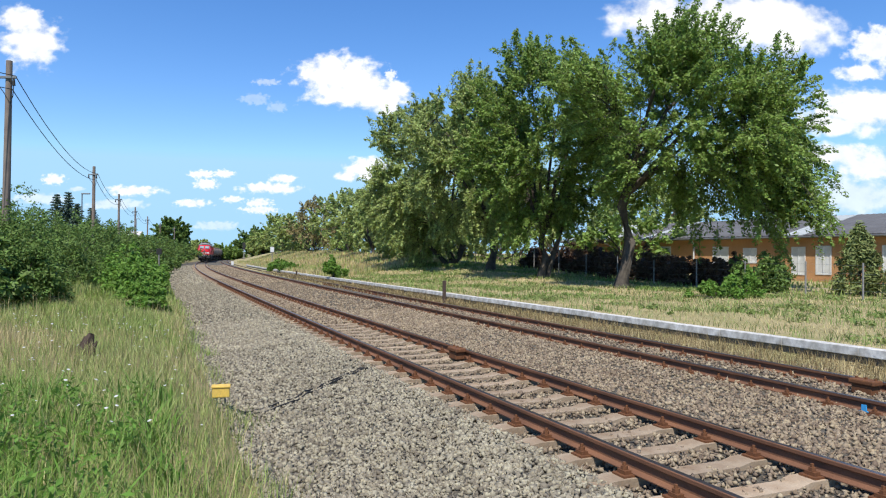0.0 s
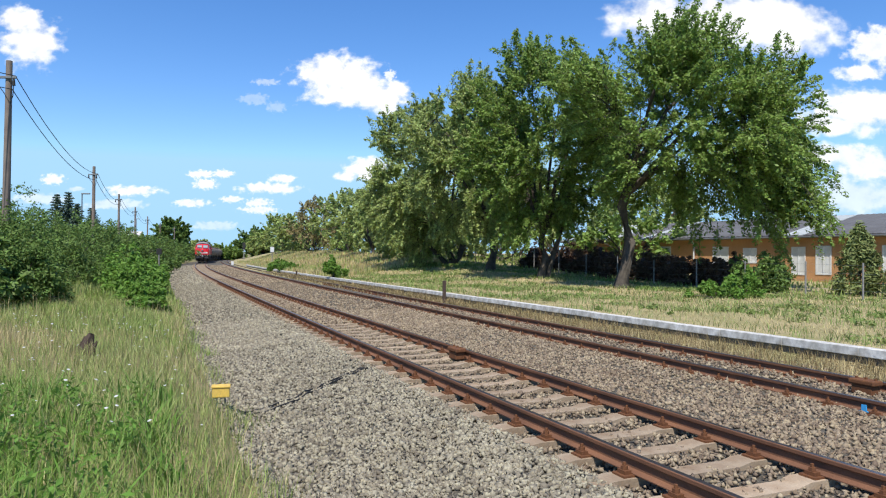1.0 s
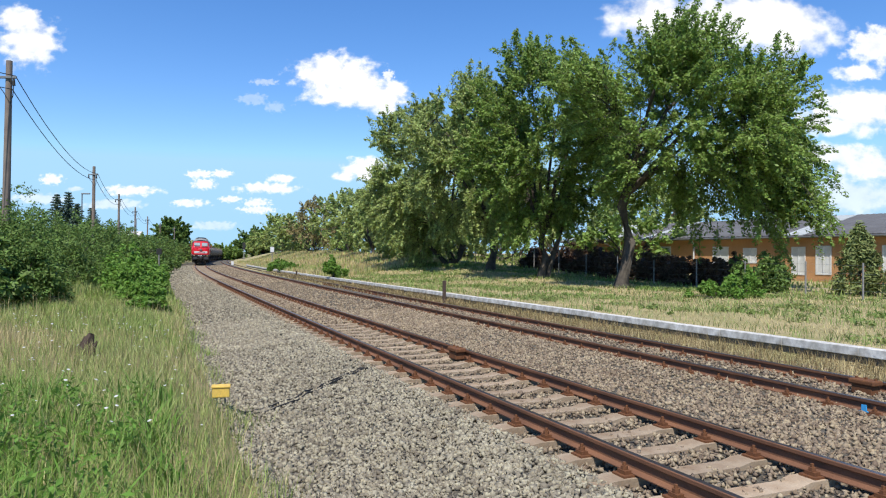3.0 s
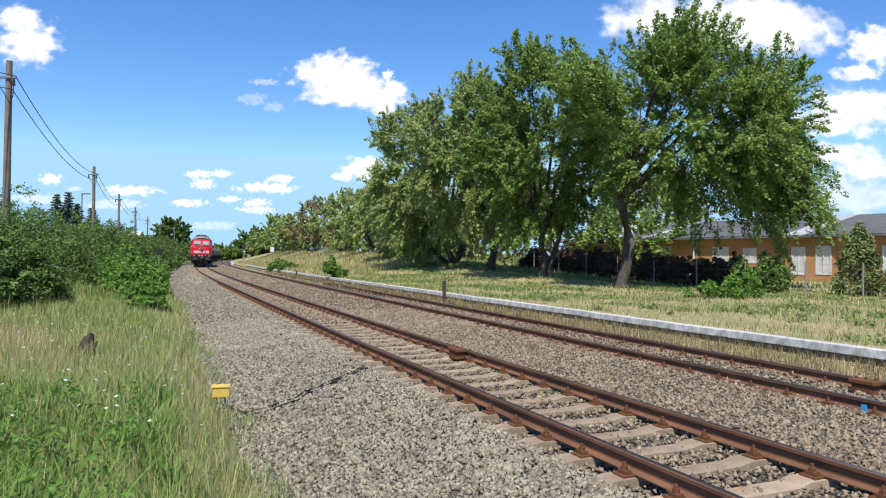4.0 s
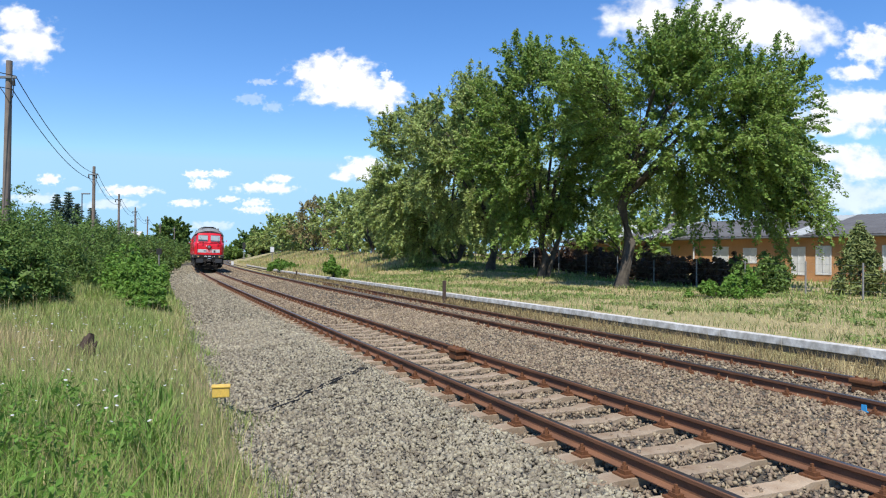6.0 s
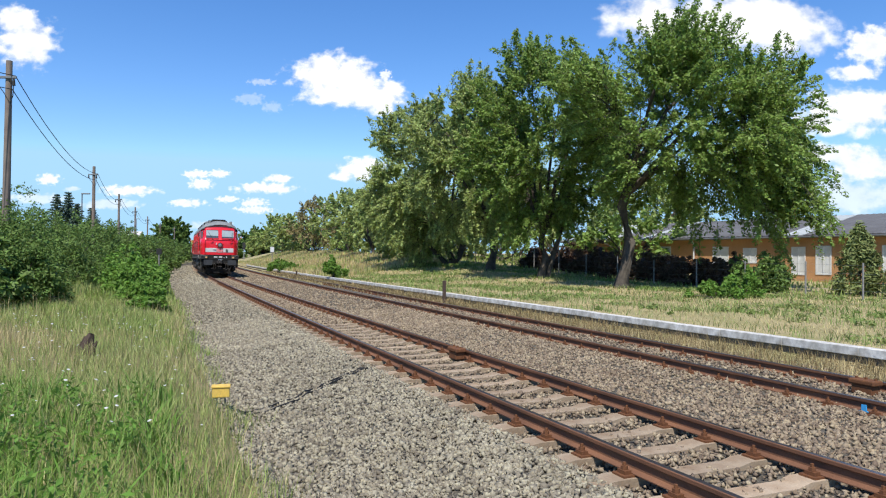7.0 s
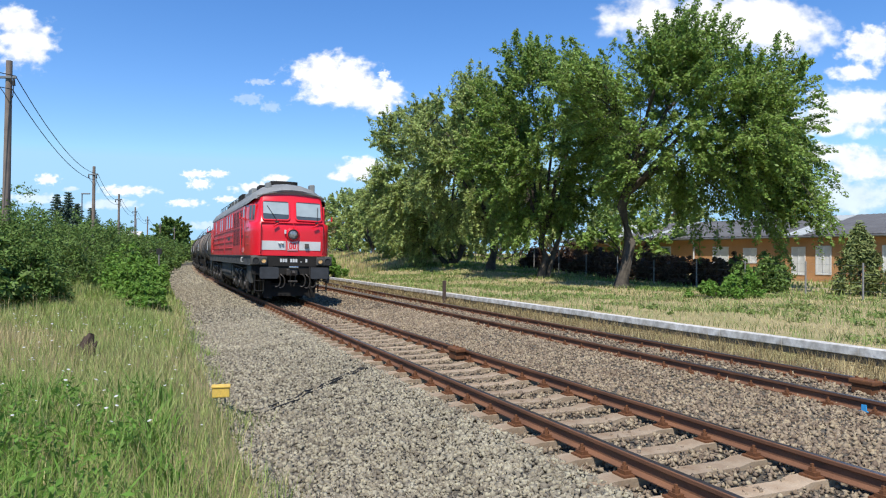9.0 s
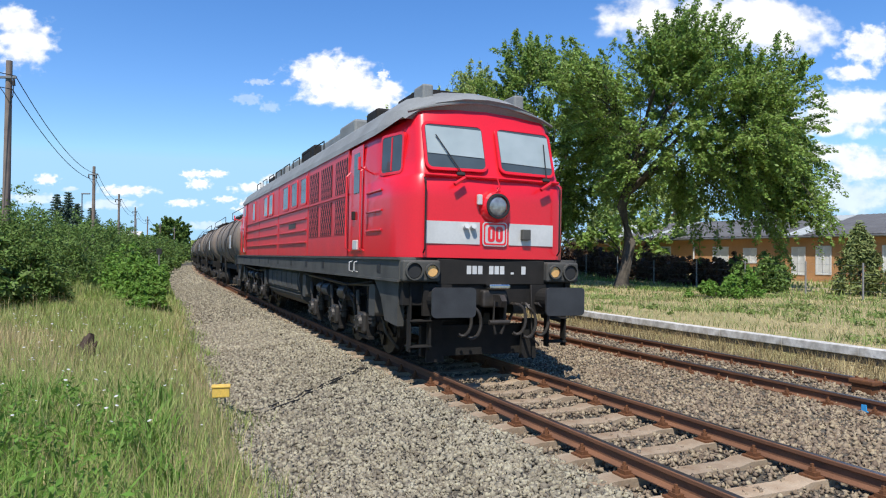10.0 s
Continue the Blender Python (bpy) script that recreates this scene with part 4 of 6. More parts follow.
def platform_edge():
    th = new("platform_edge")
    tagged(th, "low whitewashed concrete platform edge, streaked and weathered", "platform edge", kind="structure")
    n, step, s0 = 70, 1.5, -6.0
    bm = B()
    box(bm, -0.02, 0.19, 0.006, step - 0.006, -0.15, 0.0, 0.012)
    slab = part("edge_slab", bm, M_white, th)
    bm = B()
    box(bm, 0.03, 0.15, 0.0, step, -0.55, -0.151)
    block = part("wall_block", bm, M_lowerwall, th)
    for i in range(n):
        s = s0 + i * step
        x, y, h = on(NEAR, s, 6.34)
        m = pose(float(x), float(y), 0.215 + float(rng.normal(0, 0.003)), float(rng.normal(0, 0.1)), 0, math.degrees(float(h)) + float(rng.normal(0, 0.1)))
        if i == 0:
            slab.matrix_basis, block.matrix_basis = m, m
        else:
            repeat(slab, m, th)
            repeat(block, m, th)


# wall below the slabs: mottled between two dark browns
M_lowerwall = surface("dirty_wall", (0.2, 0.18, 0.15), 0.95, other=(0.075, 0.065, 0.055), scale=5, grain=40, bump=0.5)
platform_edge()


M_darkwood = surface("dark_post_wood", (0.07, 0.045, 0.032), 0.9, grain=40, bump=0.5)


def short_post(s, u, top):
    x, y, z = float(on(NEAR, s, u)[0]), float(on(NEAR, s, u)[1]), bed(s, u)
    bm = B()
    box(bm, -0.07, 0.07, -0.05, 0.05, -0.1, top - z, 0.012)
    ob = part("marker_post", bm, M_darkwood)
    ob.location = (x, y, z)
    tagged(ob, "short dark brown wooden post beside the side track", "post", "short posts beside the side track")


short_post(19.5, 5.9, 0.74)
short_post(51.5, 6.15, 0.40)


def joint(s, line, u, z):
    """A heavy rail joint clamp lying against the inside of a rail."""
    x, y, h = on(line, s, u)
    th = new("rail_clamp")
    th.matrix_basis = pose(float(x), float(y), z, 0, 0, math.degrees(float(h)))
    tagged(th, "rusty brown iron block clamped to the rail", "rail clamp", "rail clamps")
    bm = B()
    box(bm, -0.22, -0.01, -0.19, 0.19, -0.04, 0.035, 0.02)
    box(bm, -0.2, -0.02, -0.15, 0.15, -0.17, -0.04, 0.01)
    part("block", bm, M_iron, th)
    for e in (-0.14, 0, 0.14):
        bm = B()
        cyl(bm, (-0.1, e, 0.038), (-0.1, e, 0.06), 0.022, seg=6)
        part("bolt", bm, M_iron, th)


joint(6.6, NEAR, 0.69, 0.0)
joint(3.6, FAR, 0.58, -0.03)


def blue_mark():
    x, y, h = on(FAR, 2.7, -0.825)
    bm = B()
    prism(bm, [(-0.03, -0.06), (0.03, -0.06), (0.035, -0.13), (0.085, -0.145), (-0.085, -0.145), (-0.035, -0.13)], "x", 0, 0.012)
    ob = part("paint_mark", bm, M_blue)
    ob.matrix_basis = pose(float(x), float(y), -0.01, 0, 0, math.degrees(float(h)))
    tagged(ob, "bright blue paint mark on the rail web", "paint mark")


blue_mark()


def yellow_box():
    x, y, z = float(on(NEAR, 4.35, -3.72)[0]), float(on(NEAR, 4.35, -3.72)[1]), bed(4.35, -3.72)
    th = new("trackside_box")
    th.location = (x, y, z)
    th.rotation_euler[2] = 0.28
    tagged(th, "small faded yellow trackside box on a grey bracket", "trackside box")
    bm = B()
    box(bm, -0.105, 0.105, -0.07, 0.07, 0.14, 0.27, 0.012)
    part("housing", bm, M_yellow, th)
    bm = B()
    box(bm, -0.115, 0.115, -0.08, 0.08, 0.262, 0.285, 0.006)
    part("lid", bm, M_yellow, th)
    for e in (-0.05, 0.05):
        bm = B()
        box(bm, e - 0.012, e + 0.012, -0.015, 0.015, -0.1, 0.14)
        part("leg", bm, M_wire, th)


yellow_box()


def cable(name, label, pts, r, mat=None):
    """A cable that lies over the stones from the box to the rail."""
    bm = B()
    P = []
    for (s0, u0), (s1, u1) in zip(pts[:-1], pts[1:]):
        for q in np.linspace(0, 1, 7)[:-1]:
            s, u = s0 + (s1 - s0) * q, u0 + (u1 - u0) * q
            x, y, _ = on(NEAR, s + 0.035 * math.sin(17 * u), u)
            P.append((float(x), float(y), bed(s, u) + 0.03 + 0.012 * math.sin(9 * q + s)))
    pipe(bm, P, r, 6)
    ob = part(name, bm, mat or M_dark)
    tagged(ob, label, "cable", "cables across the ballast")


cable("track_cable", "black cable lying across the ballast", [(4.3, -3.68), (4.25, -3.2), (4.7, -2.7), (5.3, -2.1), (5.9, -1.5), (6.4, -0.9)], 0.014)
cable("track_cable", "black cable lying across the ballast", [(4.35, -3.66), (4.45, -3.2), (4.85, -2.7), (5.42, -2.1), (6.0, -1.5), (6.5, -0.9)], 0.012)


def stump():
    x, y, z = place0(6.9, -5.42)
    th = new("tree_stump")
    th.location = (x, y, z)
    tagged(th, "weathered brown wooden stump in dry grass", "stump")
    bm = B()
    limb(bm, [(0, 0, -0.1), (0.01, 0, 0.1), (0.03, 0.02, 0.22), (0.07, 0.02, 0.30)], 0, 0, 9, radii=[0.12, 0.085, 0.07, 0.04])
    limb(bm, [(-0.1, 0.03, -0.1), (-0.08, 0.03, 0.12), (-0.04, 0.03, 0.26)], 0, 0, 7, radii=[0.07, 0.05, 0.01])
    limb(bm, [(0.1, -0.03, -0.1), (0.12, -0.02, 0.1), (0.16, 0.0, 0.2)], 0, 0, 7, radii=[0.06, 0.04, 0.008])
    part("wood", bm, M_darkwood, th)


def place0(s, u):
    return float(on(NEAR, s, u)[0]), float(on(NEAR, s, u)[1]), bed(s, u)


stump()

# ---- fence ----
def fence():
    th = new("wire_fence")
    tagged(th, "low wire fence with grey concrete posts", "fence")
    bm = B()
    box(bm, -0.026, 0.026, -0.026, 0.026, -0.2, 1.3, 0.008)
    first = part("fence_post", bm, M_fence, th)
    pts = []
    for i, s in enumerate([8.9, 11.4, 13.7, 16.6, 19.4, 22.3, 25.2, 28.1, 31, 34, 37, 40, 43, 46, 49, 52, 55, 58, 61, 64, 67, 70, 73]):
        p = place0(s, 18.5)
        pts.append(p)
        if i == 0:
            first.matrix_basis = pose(*p)
        else:
            repeat(first, pose(*p, rz=10 * math.sin(i)), th)
    for z in (0.3, 0.6, 0.9, 1.2):
        bm = B()
        pipe(bm, [(a, b, c + z) for a, b, c in pts], 0.004, 4)
        part("wire", bm, M_wire, th)


fence()

# ---- the long low building ----
def building():
    th = new("workshop_building")
    tagged(th, "long low ochre building with grey sheet roof and white shutters", "building")
    # local x runs along the front wall, local y into the building
    ax, ay, bx, by = 10.4, 57.0, 25.4, 31.6
    L = math.hypot(bx - ax, by - ay)
    th.matrix_basis = Matrix.Translation((ax, ay, 0.45)) @ Matrix.Rotation(math.atan2(by - ay, bx - ax), 4, "Z")
    H, D = 2.6, 11.0
    wins = [(10.2, 0.9, 0.95, 2.05), (14.55, 1.2, 0.55, 2.0), (16.8, 0.95, 0.95, 1.9), (20.0, 0.85, 0.3, 1.95), (21.45, 0.9, 0.35, 2.0), (25.0, 1.0, 0.55, 2.0)]
    bm = B()
    x = 0.0
    for wx, w, z0, z1 in wins:
        box(bm, x, wx, 0, 0.3, -0.6, H)
        box(bm, wx, wx + w, 0, 0.3, -0.6, z0)
        box(bm, wx, wx + w, 0, 0.3, z1, H)
        x = wx + w
    box(bm, x, L, 0, 0.3, -0.6, H)
    part("wall", bm, M_ochre, th)
    for x0, x1 in ((0, 0.3), (L - 0.3, L)):
        bm = B()
        prism(bm, [(0.3, -0.6), (D, -0.6), (D, H), (D / 2, H + 1.32), (0.3, H)], "x", x0, x1)
        part("gable", bm, M_ochre, th)
    bm = B()
    box(bm, 0.3, L - 0.3, D - 0.3, D, -0.6, H)
    part("wall", bm, M_ochre, th)
    for wx, w, z0, z1 in wins:
        bm = B()
        box(bm, wx + 0.06, wx + w - 0.06, 0.0, 0.04, z0 + 0.06, z1 - 0.06)
        win = part("window", bm, M_trim, th, "white closed shutter in white frame")
        for a in ((wx, wx + 0.08, z0, z1), (wx + w - 0.08, wx + w, z0, z1), (wx + 0.08, wx + w - 0.08, z0, z0 + 0.08), (wx + 0.08, wx + w - 0.08, z1 - 0.08, z1), (wx + w / 2 - 0.025, wx + w / 2 + 0.025, z0 + 0.08, z1 - 0.08)):
            bm = B()
            box(bm, a[0], a[1], -0.03, 0.2, a[2], a[3])
            part("frame", bm, M_trim, win)
    # roof sheets, one course pale
    edges = [-0.3, 2.6, 5.6, 8.4, 9.3, 13.2, 17.0, 19.6, 20.9, 24.5, L + 0.3]
    for i, (x0, x1) in enumerate(zip(edges[:-1], edges[1:])):
        for k in (0, 1):
            y0, y1 = (-0.28, D / 2) if k == 0 else (D + 0.55, D / 2)
            z0, z1 = H - 0.02, H + 1.37
            bm = B()
            n = max(4, int((x1 - x0) / 0.18))
            rows = []
            for q, (yy, zz) in enumerate(((y0, z0), (y0 * 0.5 + y1 * 0.5, (z0 + z1) / 2), (y1, z1))):
                rows.append([(x0 + (x1 - x0) * j / n, yy, zz + (0.025 if j % 2 else 0)) for j in range(n + 1)])
            loft(bm, rows)
            got = bmesh.ops.extrude_face_region(bm, geom=bm.faces[:])
            bmesh.ops.translate(bm, vec=(0, 0, 0.05), verts=[v for v in got["geom"] if isinstance(v, bmesh.types.BMVert)])
            bmesh.ops.recalc_face_normals(bm, faces=bm.faces[:])
            part("roof_sheet", bm, M_palesheet if i in (0, 1, 3, 7) else M_asbestos, th)
    bm = B()
    box(bm, -0.3, L + 0.3, -0.34, -0.28, H - 0.16, H - 0.02)
    box(bm, -0.2, L + 0.2, -0.28, 0.0, H - 0.06, H - 0.03)
    part("eaves_board", bm, M_wood, th)
    bm = B()
    pipe(bm, [(13.1, -0.32, H - 0.15), (13.1, -0.08, H - 0.45), (13.1, -0.08, -0.5)], 0.05, 8)
    part("downpipe", bm, M_trim, th)
    bm = B()
    pipe(bm, [(-0.3, -0.38, H - 0.08), (L + 0.3, -0.38, H - 0.08)], 0.06, 8)
    part("gutter", bm, M_wire, th)


building()


def annex():
    """A white frame of a porch beside the long building."""
    th = new("porch")
    tagged(th, "small white porch frame beside the ochre building", "porch")
    th.location = (9.6, 56, 0.6)
    for dx in (0, 1.0):
        bm = B()
        box(bm, dx - 0.06, dx + 0.06, 0, 0.12, -0.4, 1.9)
        part("post", bm, M_trim, th)
    bm = B()
    box(bm, -0.2, 1.3, -0.1, 0.9, 1.9, 2.05)
    part("roof", bm, M_trim, th)


annex()

# ---- telegraph poles and wires ----
POLES = [(21.8, 8.1, -9.05), (48.0, 7.75, -8.55), (73.0, 7.9, -8.6), (97, 8.1, -8.6), (121, 8.1, -8.6), (150, 8.3, -8.6), (186, 8.9, -8.6)]


def poles():
    tops = []
    for i, (s, top, u) in enumerate(POLES):
        x, y, z = place0(s, u)
        th = new("telegraph_pole")
        th.location = (x, y, z)
        if i == 0:
            th.rotation_euler[1] = radians(0.4)
        tagged(th, "weathered wooden telegraph pole with short crossarm and insulators", "telegraph pole", "telegraph poles along the line")
        h = top - z
        bm = B()
        cyl(bm, (0, 0, -0.3), (0, 0, h), 0.135, 0.095, 14)
        part("pole", bm, M_pole, th)
        bm = B()
        box(bm, -0.33, 0.33, -0.15, -0.09, h - 0.62, h - 0.54, 0.008)
        part("crossarm", bm, M_wire, th)
        for e in (-0.3, 0.24):
            bm = B()
            cyl(bm, (e, -0.12, h - 0.85), (e, -0.12, h - 0.62), 0.055, 0.03, 10)
            part("insulator", bm, M_dark, th)
        bm = B()
        pipe(bm, [(0.24, -0.12, h - 0.8), (0.22, -0.12, h - 1.2), (0.12, -0.1, h - 1.45), (-0.08, -0.12, h - 1.1), (-0.3, -0.12, h - 0.8)], 0.014, 6)
        part("jumper_cable", bm, M_dark, th)
        tops.append((x, y, z + h))
    x, y, z = tops[0]
    tops = [(x - 4.9, y - 26, z + 0.4)] + tops
    for a, b in zip(tops[:-1], tops[1:]):
        for e, dz, sag in ((0.26, -0.5, 0.75), (0.16, -0.95, 0.7)):
            bm = B()
            P = []
            for q in np.linspace(0, 1, 25):
                P.append((a[0] + (b[0] - a[0]) * q + e, a[1] + (b[1] - a[1]) * q, a[2] + (b[2] - a[2]) * q + dz - 4 * sag * q * (1 - q)))
            pipe(bm, P, 0.016, 5)
            ob = part("overhead_wire", bm, M_dark)
            tagged(ob, "thin sagging black telephone wire between poles", "wire", "overhead wires")


poles()


def trackside_sign(s, u, h, w, hh, label, mat, name="trackside_sign"):
    x, y, z = place0(s, u)
    th = new(name)
    th.matrix_basis = pose(x, y, z, 0, 0, 18)
    tagged(th, label, "sign")
    bm = B()
    cyl(bm, (0, 0, -0.1), (0, 0, h), 0.045, seg=8)
    part("post", bm, M_fence, th)
    bm = B()
    box(bm, -w / 2, w / 2, -0.06, -0.035, h - hh, h, 0.006)
    part("board", bm, mat, th)


trackside_sign(75, 7.3, 2.35, 0.42, 0.6, "white square sign board on a grey post", M_sign)
trackside_sign(46, -4.3, 2.1, 0.35, 0.4, "dark sign board on a thin post seen from behind", M_dark)
trackside_sign(110, 4.9, 0.8, 0.4, 0.6, "small white marker board beside the track", M_sign)


def signal_mast():
    x, y, z = place0(175, 9.0)
    th = new("railway_signal")
    th.location = (x, y, z)
    tagged(th, "tall dark railway light signal on a mast", "signal")
    bm = B()
    cyl(bm, (0, 0, -0.2), (0, 0, 3.6), 0.11, seg=10)
    part("mast", bm, M_fence, th)
    bm = B()
    box(bm, -0.38, 0.38, -0.15, 0.15, 2.6, 4.2, 0.1)
    part("signal_head", bm, M_dark, th)


signal_mast()


def street_lamp(s, u, top):
    x, y = s, u
    z = bed(*su(x, y))
    th = new("street_lamp")
    th.location = (x, y, z)
    tagged(th, "grey street lamp with short arm behind the hedge", "street lamp", "street lamps")
    bm = B()
    cyl(bm, (0, 0, -0.2), (0, 0, top - z), 0.07, 0.05, 10)
    part("mast", bm, M_wire, th)
    bm = B()
    box(bm, -0.05, 0.75, -0.12, 0.12, top - z - 0.06, top - z + 0.06, 0.03)
    part("lantern", bm, M_wire, th)


street_lamp(-34.6, 64.5, 7.4)
street_lamp(-66, 145, 9.2)


def far_house(s, u, L, H, label):
    x, y, z = place0(s, u)
    th = new("house")
    th.matrix_basis = pose(x, y, z, 0, 0, 20)
    tagged(th, label, "house")
    bm = B()
    box(bm, -L / 2, L / 2, 0, 8, -1, H)
    part("wall", bm, M_white, th)
    bm = B()
    prism(bm, [(-0.4, H), (8.4, H), (4, H + 1.4)], "x", -L / 2 - 0.3, L / 2 + 0.3)
    part("roof", bm, M_white, th)
    for i in range(int(L // 4)):
        bm = B()
        box(bm, -L / 2 + 1.5 + 4 * i, -L / 2 + 2.7 + 4 * i, -0.03, 0.02, 1.2, 2.5)
        part("window", bm, M_pane, th)


far_house(190, -22, 9, 3.4, "pale distant house with pale roof behind the hedge")

# ---- dark spruces behind the hedge ----
def spruce(s, u, h):
    x, y = s, u
    z = bed(*su(x, y))
    th = new("spruce")
    th.location = (x, y, z)
    tagged(th, "dark green spruce behind the hedge", "tree", "spruces behind the hedge")
    bm = B()
    cyl(bm, (0, 0, -0.2), (0, 0, h), 0.16, 0.02, 9)
    part("trunk", bm, M_bark, th)
    spruces.append((th, h))


spruces = []
M_spruce = surface("spruce_needles", (0.12, 0.165, 0.115), 0.8, other=(0.07, 0.105, 0.075), scale=3, grain=20, bump=0.3, island=0.3, specular=0.1)
for s, u, h in ((-35.0, 61, 5.3), (-34.2, 61.5, 5.6), (-32.6, 60, 4.6), (-31.8, 61, 4.4)):
    spruce(s, u, h)

# ---- plants ----
M_leaf = surface("maple_leaves", (0.27, 0.37, 0.09), 0.5, other=(0.19, 0.285, 0.06), scale=0.5, grain=3, grainy=0.2, bump=0, island=0.35, translucent=0.42, specular=0.3)
M_leaf2 = surface("elm_leaves", (0.42, 0.49, 0.175), 0.5, other=(0.31, 0.38, 0.12), scale=0.4, grain=3, grainy=0.2, bump=0, island=0.35, translucent=0.42, specular=0.3)
M_shrub = surface("shrub_leaves", (0.165, 0.245, 0.058), 0.55, other=(0.105, 0.175, 0.04), scale=0.8, grain=3, grainy=0.2, bump=0, island=0.35, translucent=0.3, specular=0.25)
M_fresh = surface("fresh_leaves", (0.195, 0.335, 0.06), 0.55, other=(0.135, 0.25, 0.042), scale=0.8, grain=3, grainy=0.2, bump=0, island=0.3, translucent=0.42, specular=0.25)
M_dry = surface("dry_twigs", (0.34, 0.265, 0.14), 0.8, other=(0.22, 0.21, 0.085), scale=0.5, grain=3, bump=0, island=0.3, translucent=0.2, specular=0.1)
M_copper = surface("copper_leaves", (0.16, 0.085, 0.06), 0.6, other=(0.075, 0.06, 0.036), scale=1.5, grain=3, bump=0, island=0.35, translucent=0.2, specular=0.25)
M_conifer = surface("conifer_sprays", (0.25, 0.28, 0.10), 0.75, other=(0.14, 0.18, 0.065), scale=1.5, grain=8, bump=0, island=0.35, translucent=0.15, specular=0.15)
M_grass = surface("green_grass", (0.225, 0.33, 0.07), 0.7, other=(0.37, 0.395, 0.15), scale=0.35, mix=0.35, grain=2, grainy=0.3, bump=0, island=0.35, translucent=0.35, specular=0.2)
M_turf = surface("dull_turf", (0.175, 0.265, 0.065), 0.7, other=(0.28, 0.32, 0.115), scale=0.4, mix=0.35, grain=2, grainy=0.3, bump=0, island=0.35, translucent=0.35, specular=0.2)
M_straw = surface("dry_grass", (0.58, 0.47, 0.26), 0.8, other=(0.42, 0.36, 0.17), scale=0.5, grain=2, grainy=0.3, bump=0, island=0.3, translucent=0.3, specular=0.15)
M_dryherb = surface("dry_herbs", (0.36, 0.265, 0.15), 0.8, other=(0.22, 0.18, 0.085), scale=0.9, grain=2, grainy=0.3, bump=0, island=0.35, translucent=0.3, specular=0.15)
M_petal = surface("white_petals", (0.75, 0.75, 0.72), 0.7, grain=3, bump=0, translucent=0.3)


def leaves(name, centres, radii, per, size, material, parent, flat=0.75, long=1.5, hang=0.0, shell=0.45):
    """Leaves gathered in clumps: each clump an uneven shell of small folded blades."""
    C = np.asarray(centres, float)
    n = len(C)
    idx = np.repeat(np.arange(n), per)
    N = len(idx)
    d = rng.normal(size=(N, 3))
    d /= np.linalg.norm(d, axis=1, keepdims=True)
    r = np.asarray(radii)[idx] * (shell + (1 - shell) * rng.random(N) ** 0.5) * rng.uniform(0.55, 1.3, N)
    p = C[idx] + d * r[:, None] * [1, 1, flat]
    p[:, 2] -= hang * rng.random(N) ** 2 * np.asarray(radii)[idx]
    nrm = d * 0.7 + rng.normal(size=(N, 3)) * 0.6 + [0, 0, 0.5]
    nrm /= np.linalg.norm(nrm, axis=1, keepdims=True)
    a = np.cross(nrm, rng.normal(size=(N, 3)))
    a /= np.linalg.norm(a, axis=1, keepdims=True) + 1e-9
    b = np.cross(nrm, a)
    s = size * rng.uniform(0.6, 1.3, N)[:, None]
    A, Bv, D = a * s * 0.5 * long, b * s * 0.38, nrm * s * 0.12
    v = np.stack([p - A, p + Bv + D, p + A, p - Bv + D], 1).reshape(-1, 3)
    k = np.arange(N)[:, None] * 4
    f = np.concatenate([k, k + 1, k + 2, k, k + 2, k + 3], 1)
    return fast(name, v, f.ravel(), np.full(N * 2, 3), material, parent)


def sprays(name, start, way, reach, per, size, material, parent, wide=0.2, long=1.5, droop=0.0):
    """Leafy shoots: each a tapering plume of small folded leaves along its own twig."""
    S0, W, R = np.asarray(start, float), np.asarray(way, float), np.asarray(reach, float)
    W = W / (np.linalg.norm(W, axis=1, keepdims=True) + 1e-9)
    idx = np.repeat(np.arange(len(S0)), per)
    N = len(idx)
    t = rng.random(N) ** 0.85
    off = rng.normal(size=(N, 3))
    off *= (wide * R[idx] * (1.05 - 0.8 * t) * rng.uniform(0.3, 1.1, N) / np.linalg.norm(off, axis=1))[:, None]
    p = S0[idx] + W[idx] * (t * R[idx])[:, None] + off
    p[:, 2] -= droop * t ** 2 * R[idx]
    nrm = rng.normal(size=(N, 3)) * 0.55 + off / (np.linalg.norm(off, axis=1, keepdims=True) + 1e-9) * 0.5 + [0, -0.15, 0.75]
    nrm /= np.linalg.norm(nrm, axis=1, keepdims=True)
    a = np.cross(nrm, W[idx] + rng.normal(size=(N, 3)) * 0.7)
    a /= np.linalg.norm(a, axis=1, keepdims=True) + 1e-9
    b = np.cross(nrm, a)
    k = size * rng.uniform(0.6, 1.3, N)[:, None]
    A, Bv, D = b * k * 0.5 * long, a * k * 0.42, nrm * k * 0.13
    v = np.stack([p - A, p + Bv + D, p + A, p - Bv + D], 1).reshape(-1, 3)
    q = np.arange(N)[:, None] * 4
    f = np.concatenate([q, q + 1, q + 2, q, q + 2, q + 3], 1)
    return fast(name, v, f.ravel(), np.full(N * 2, 3), material, parent)


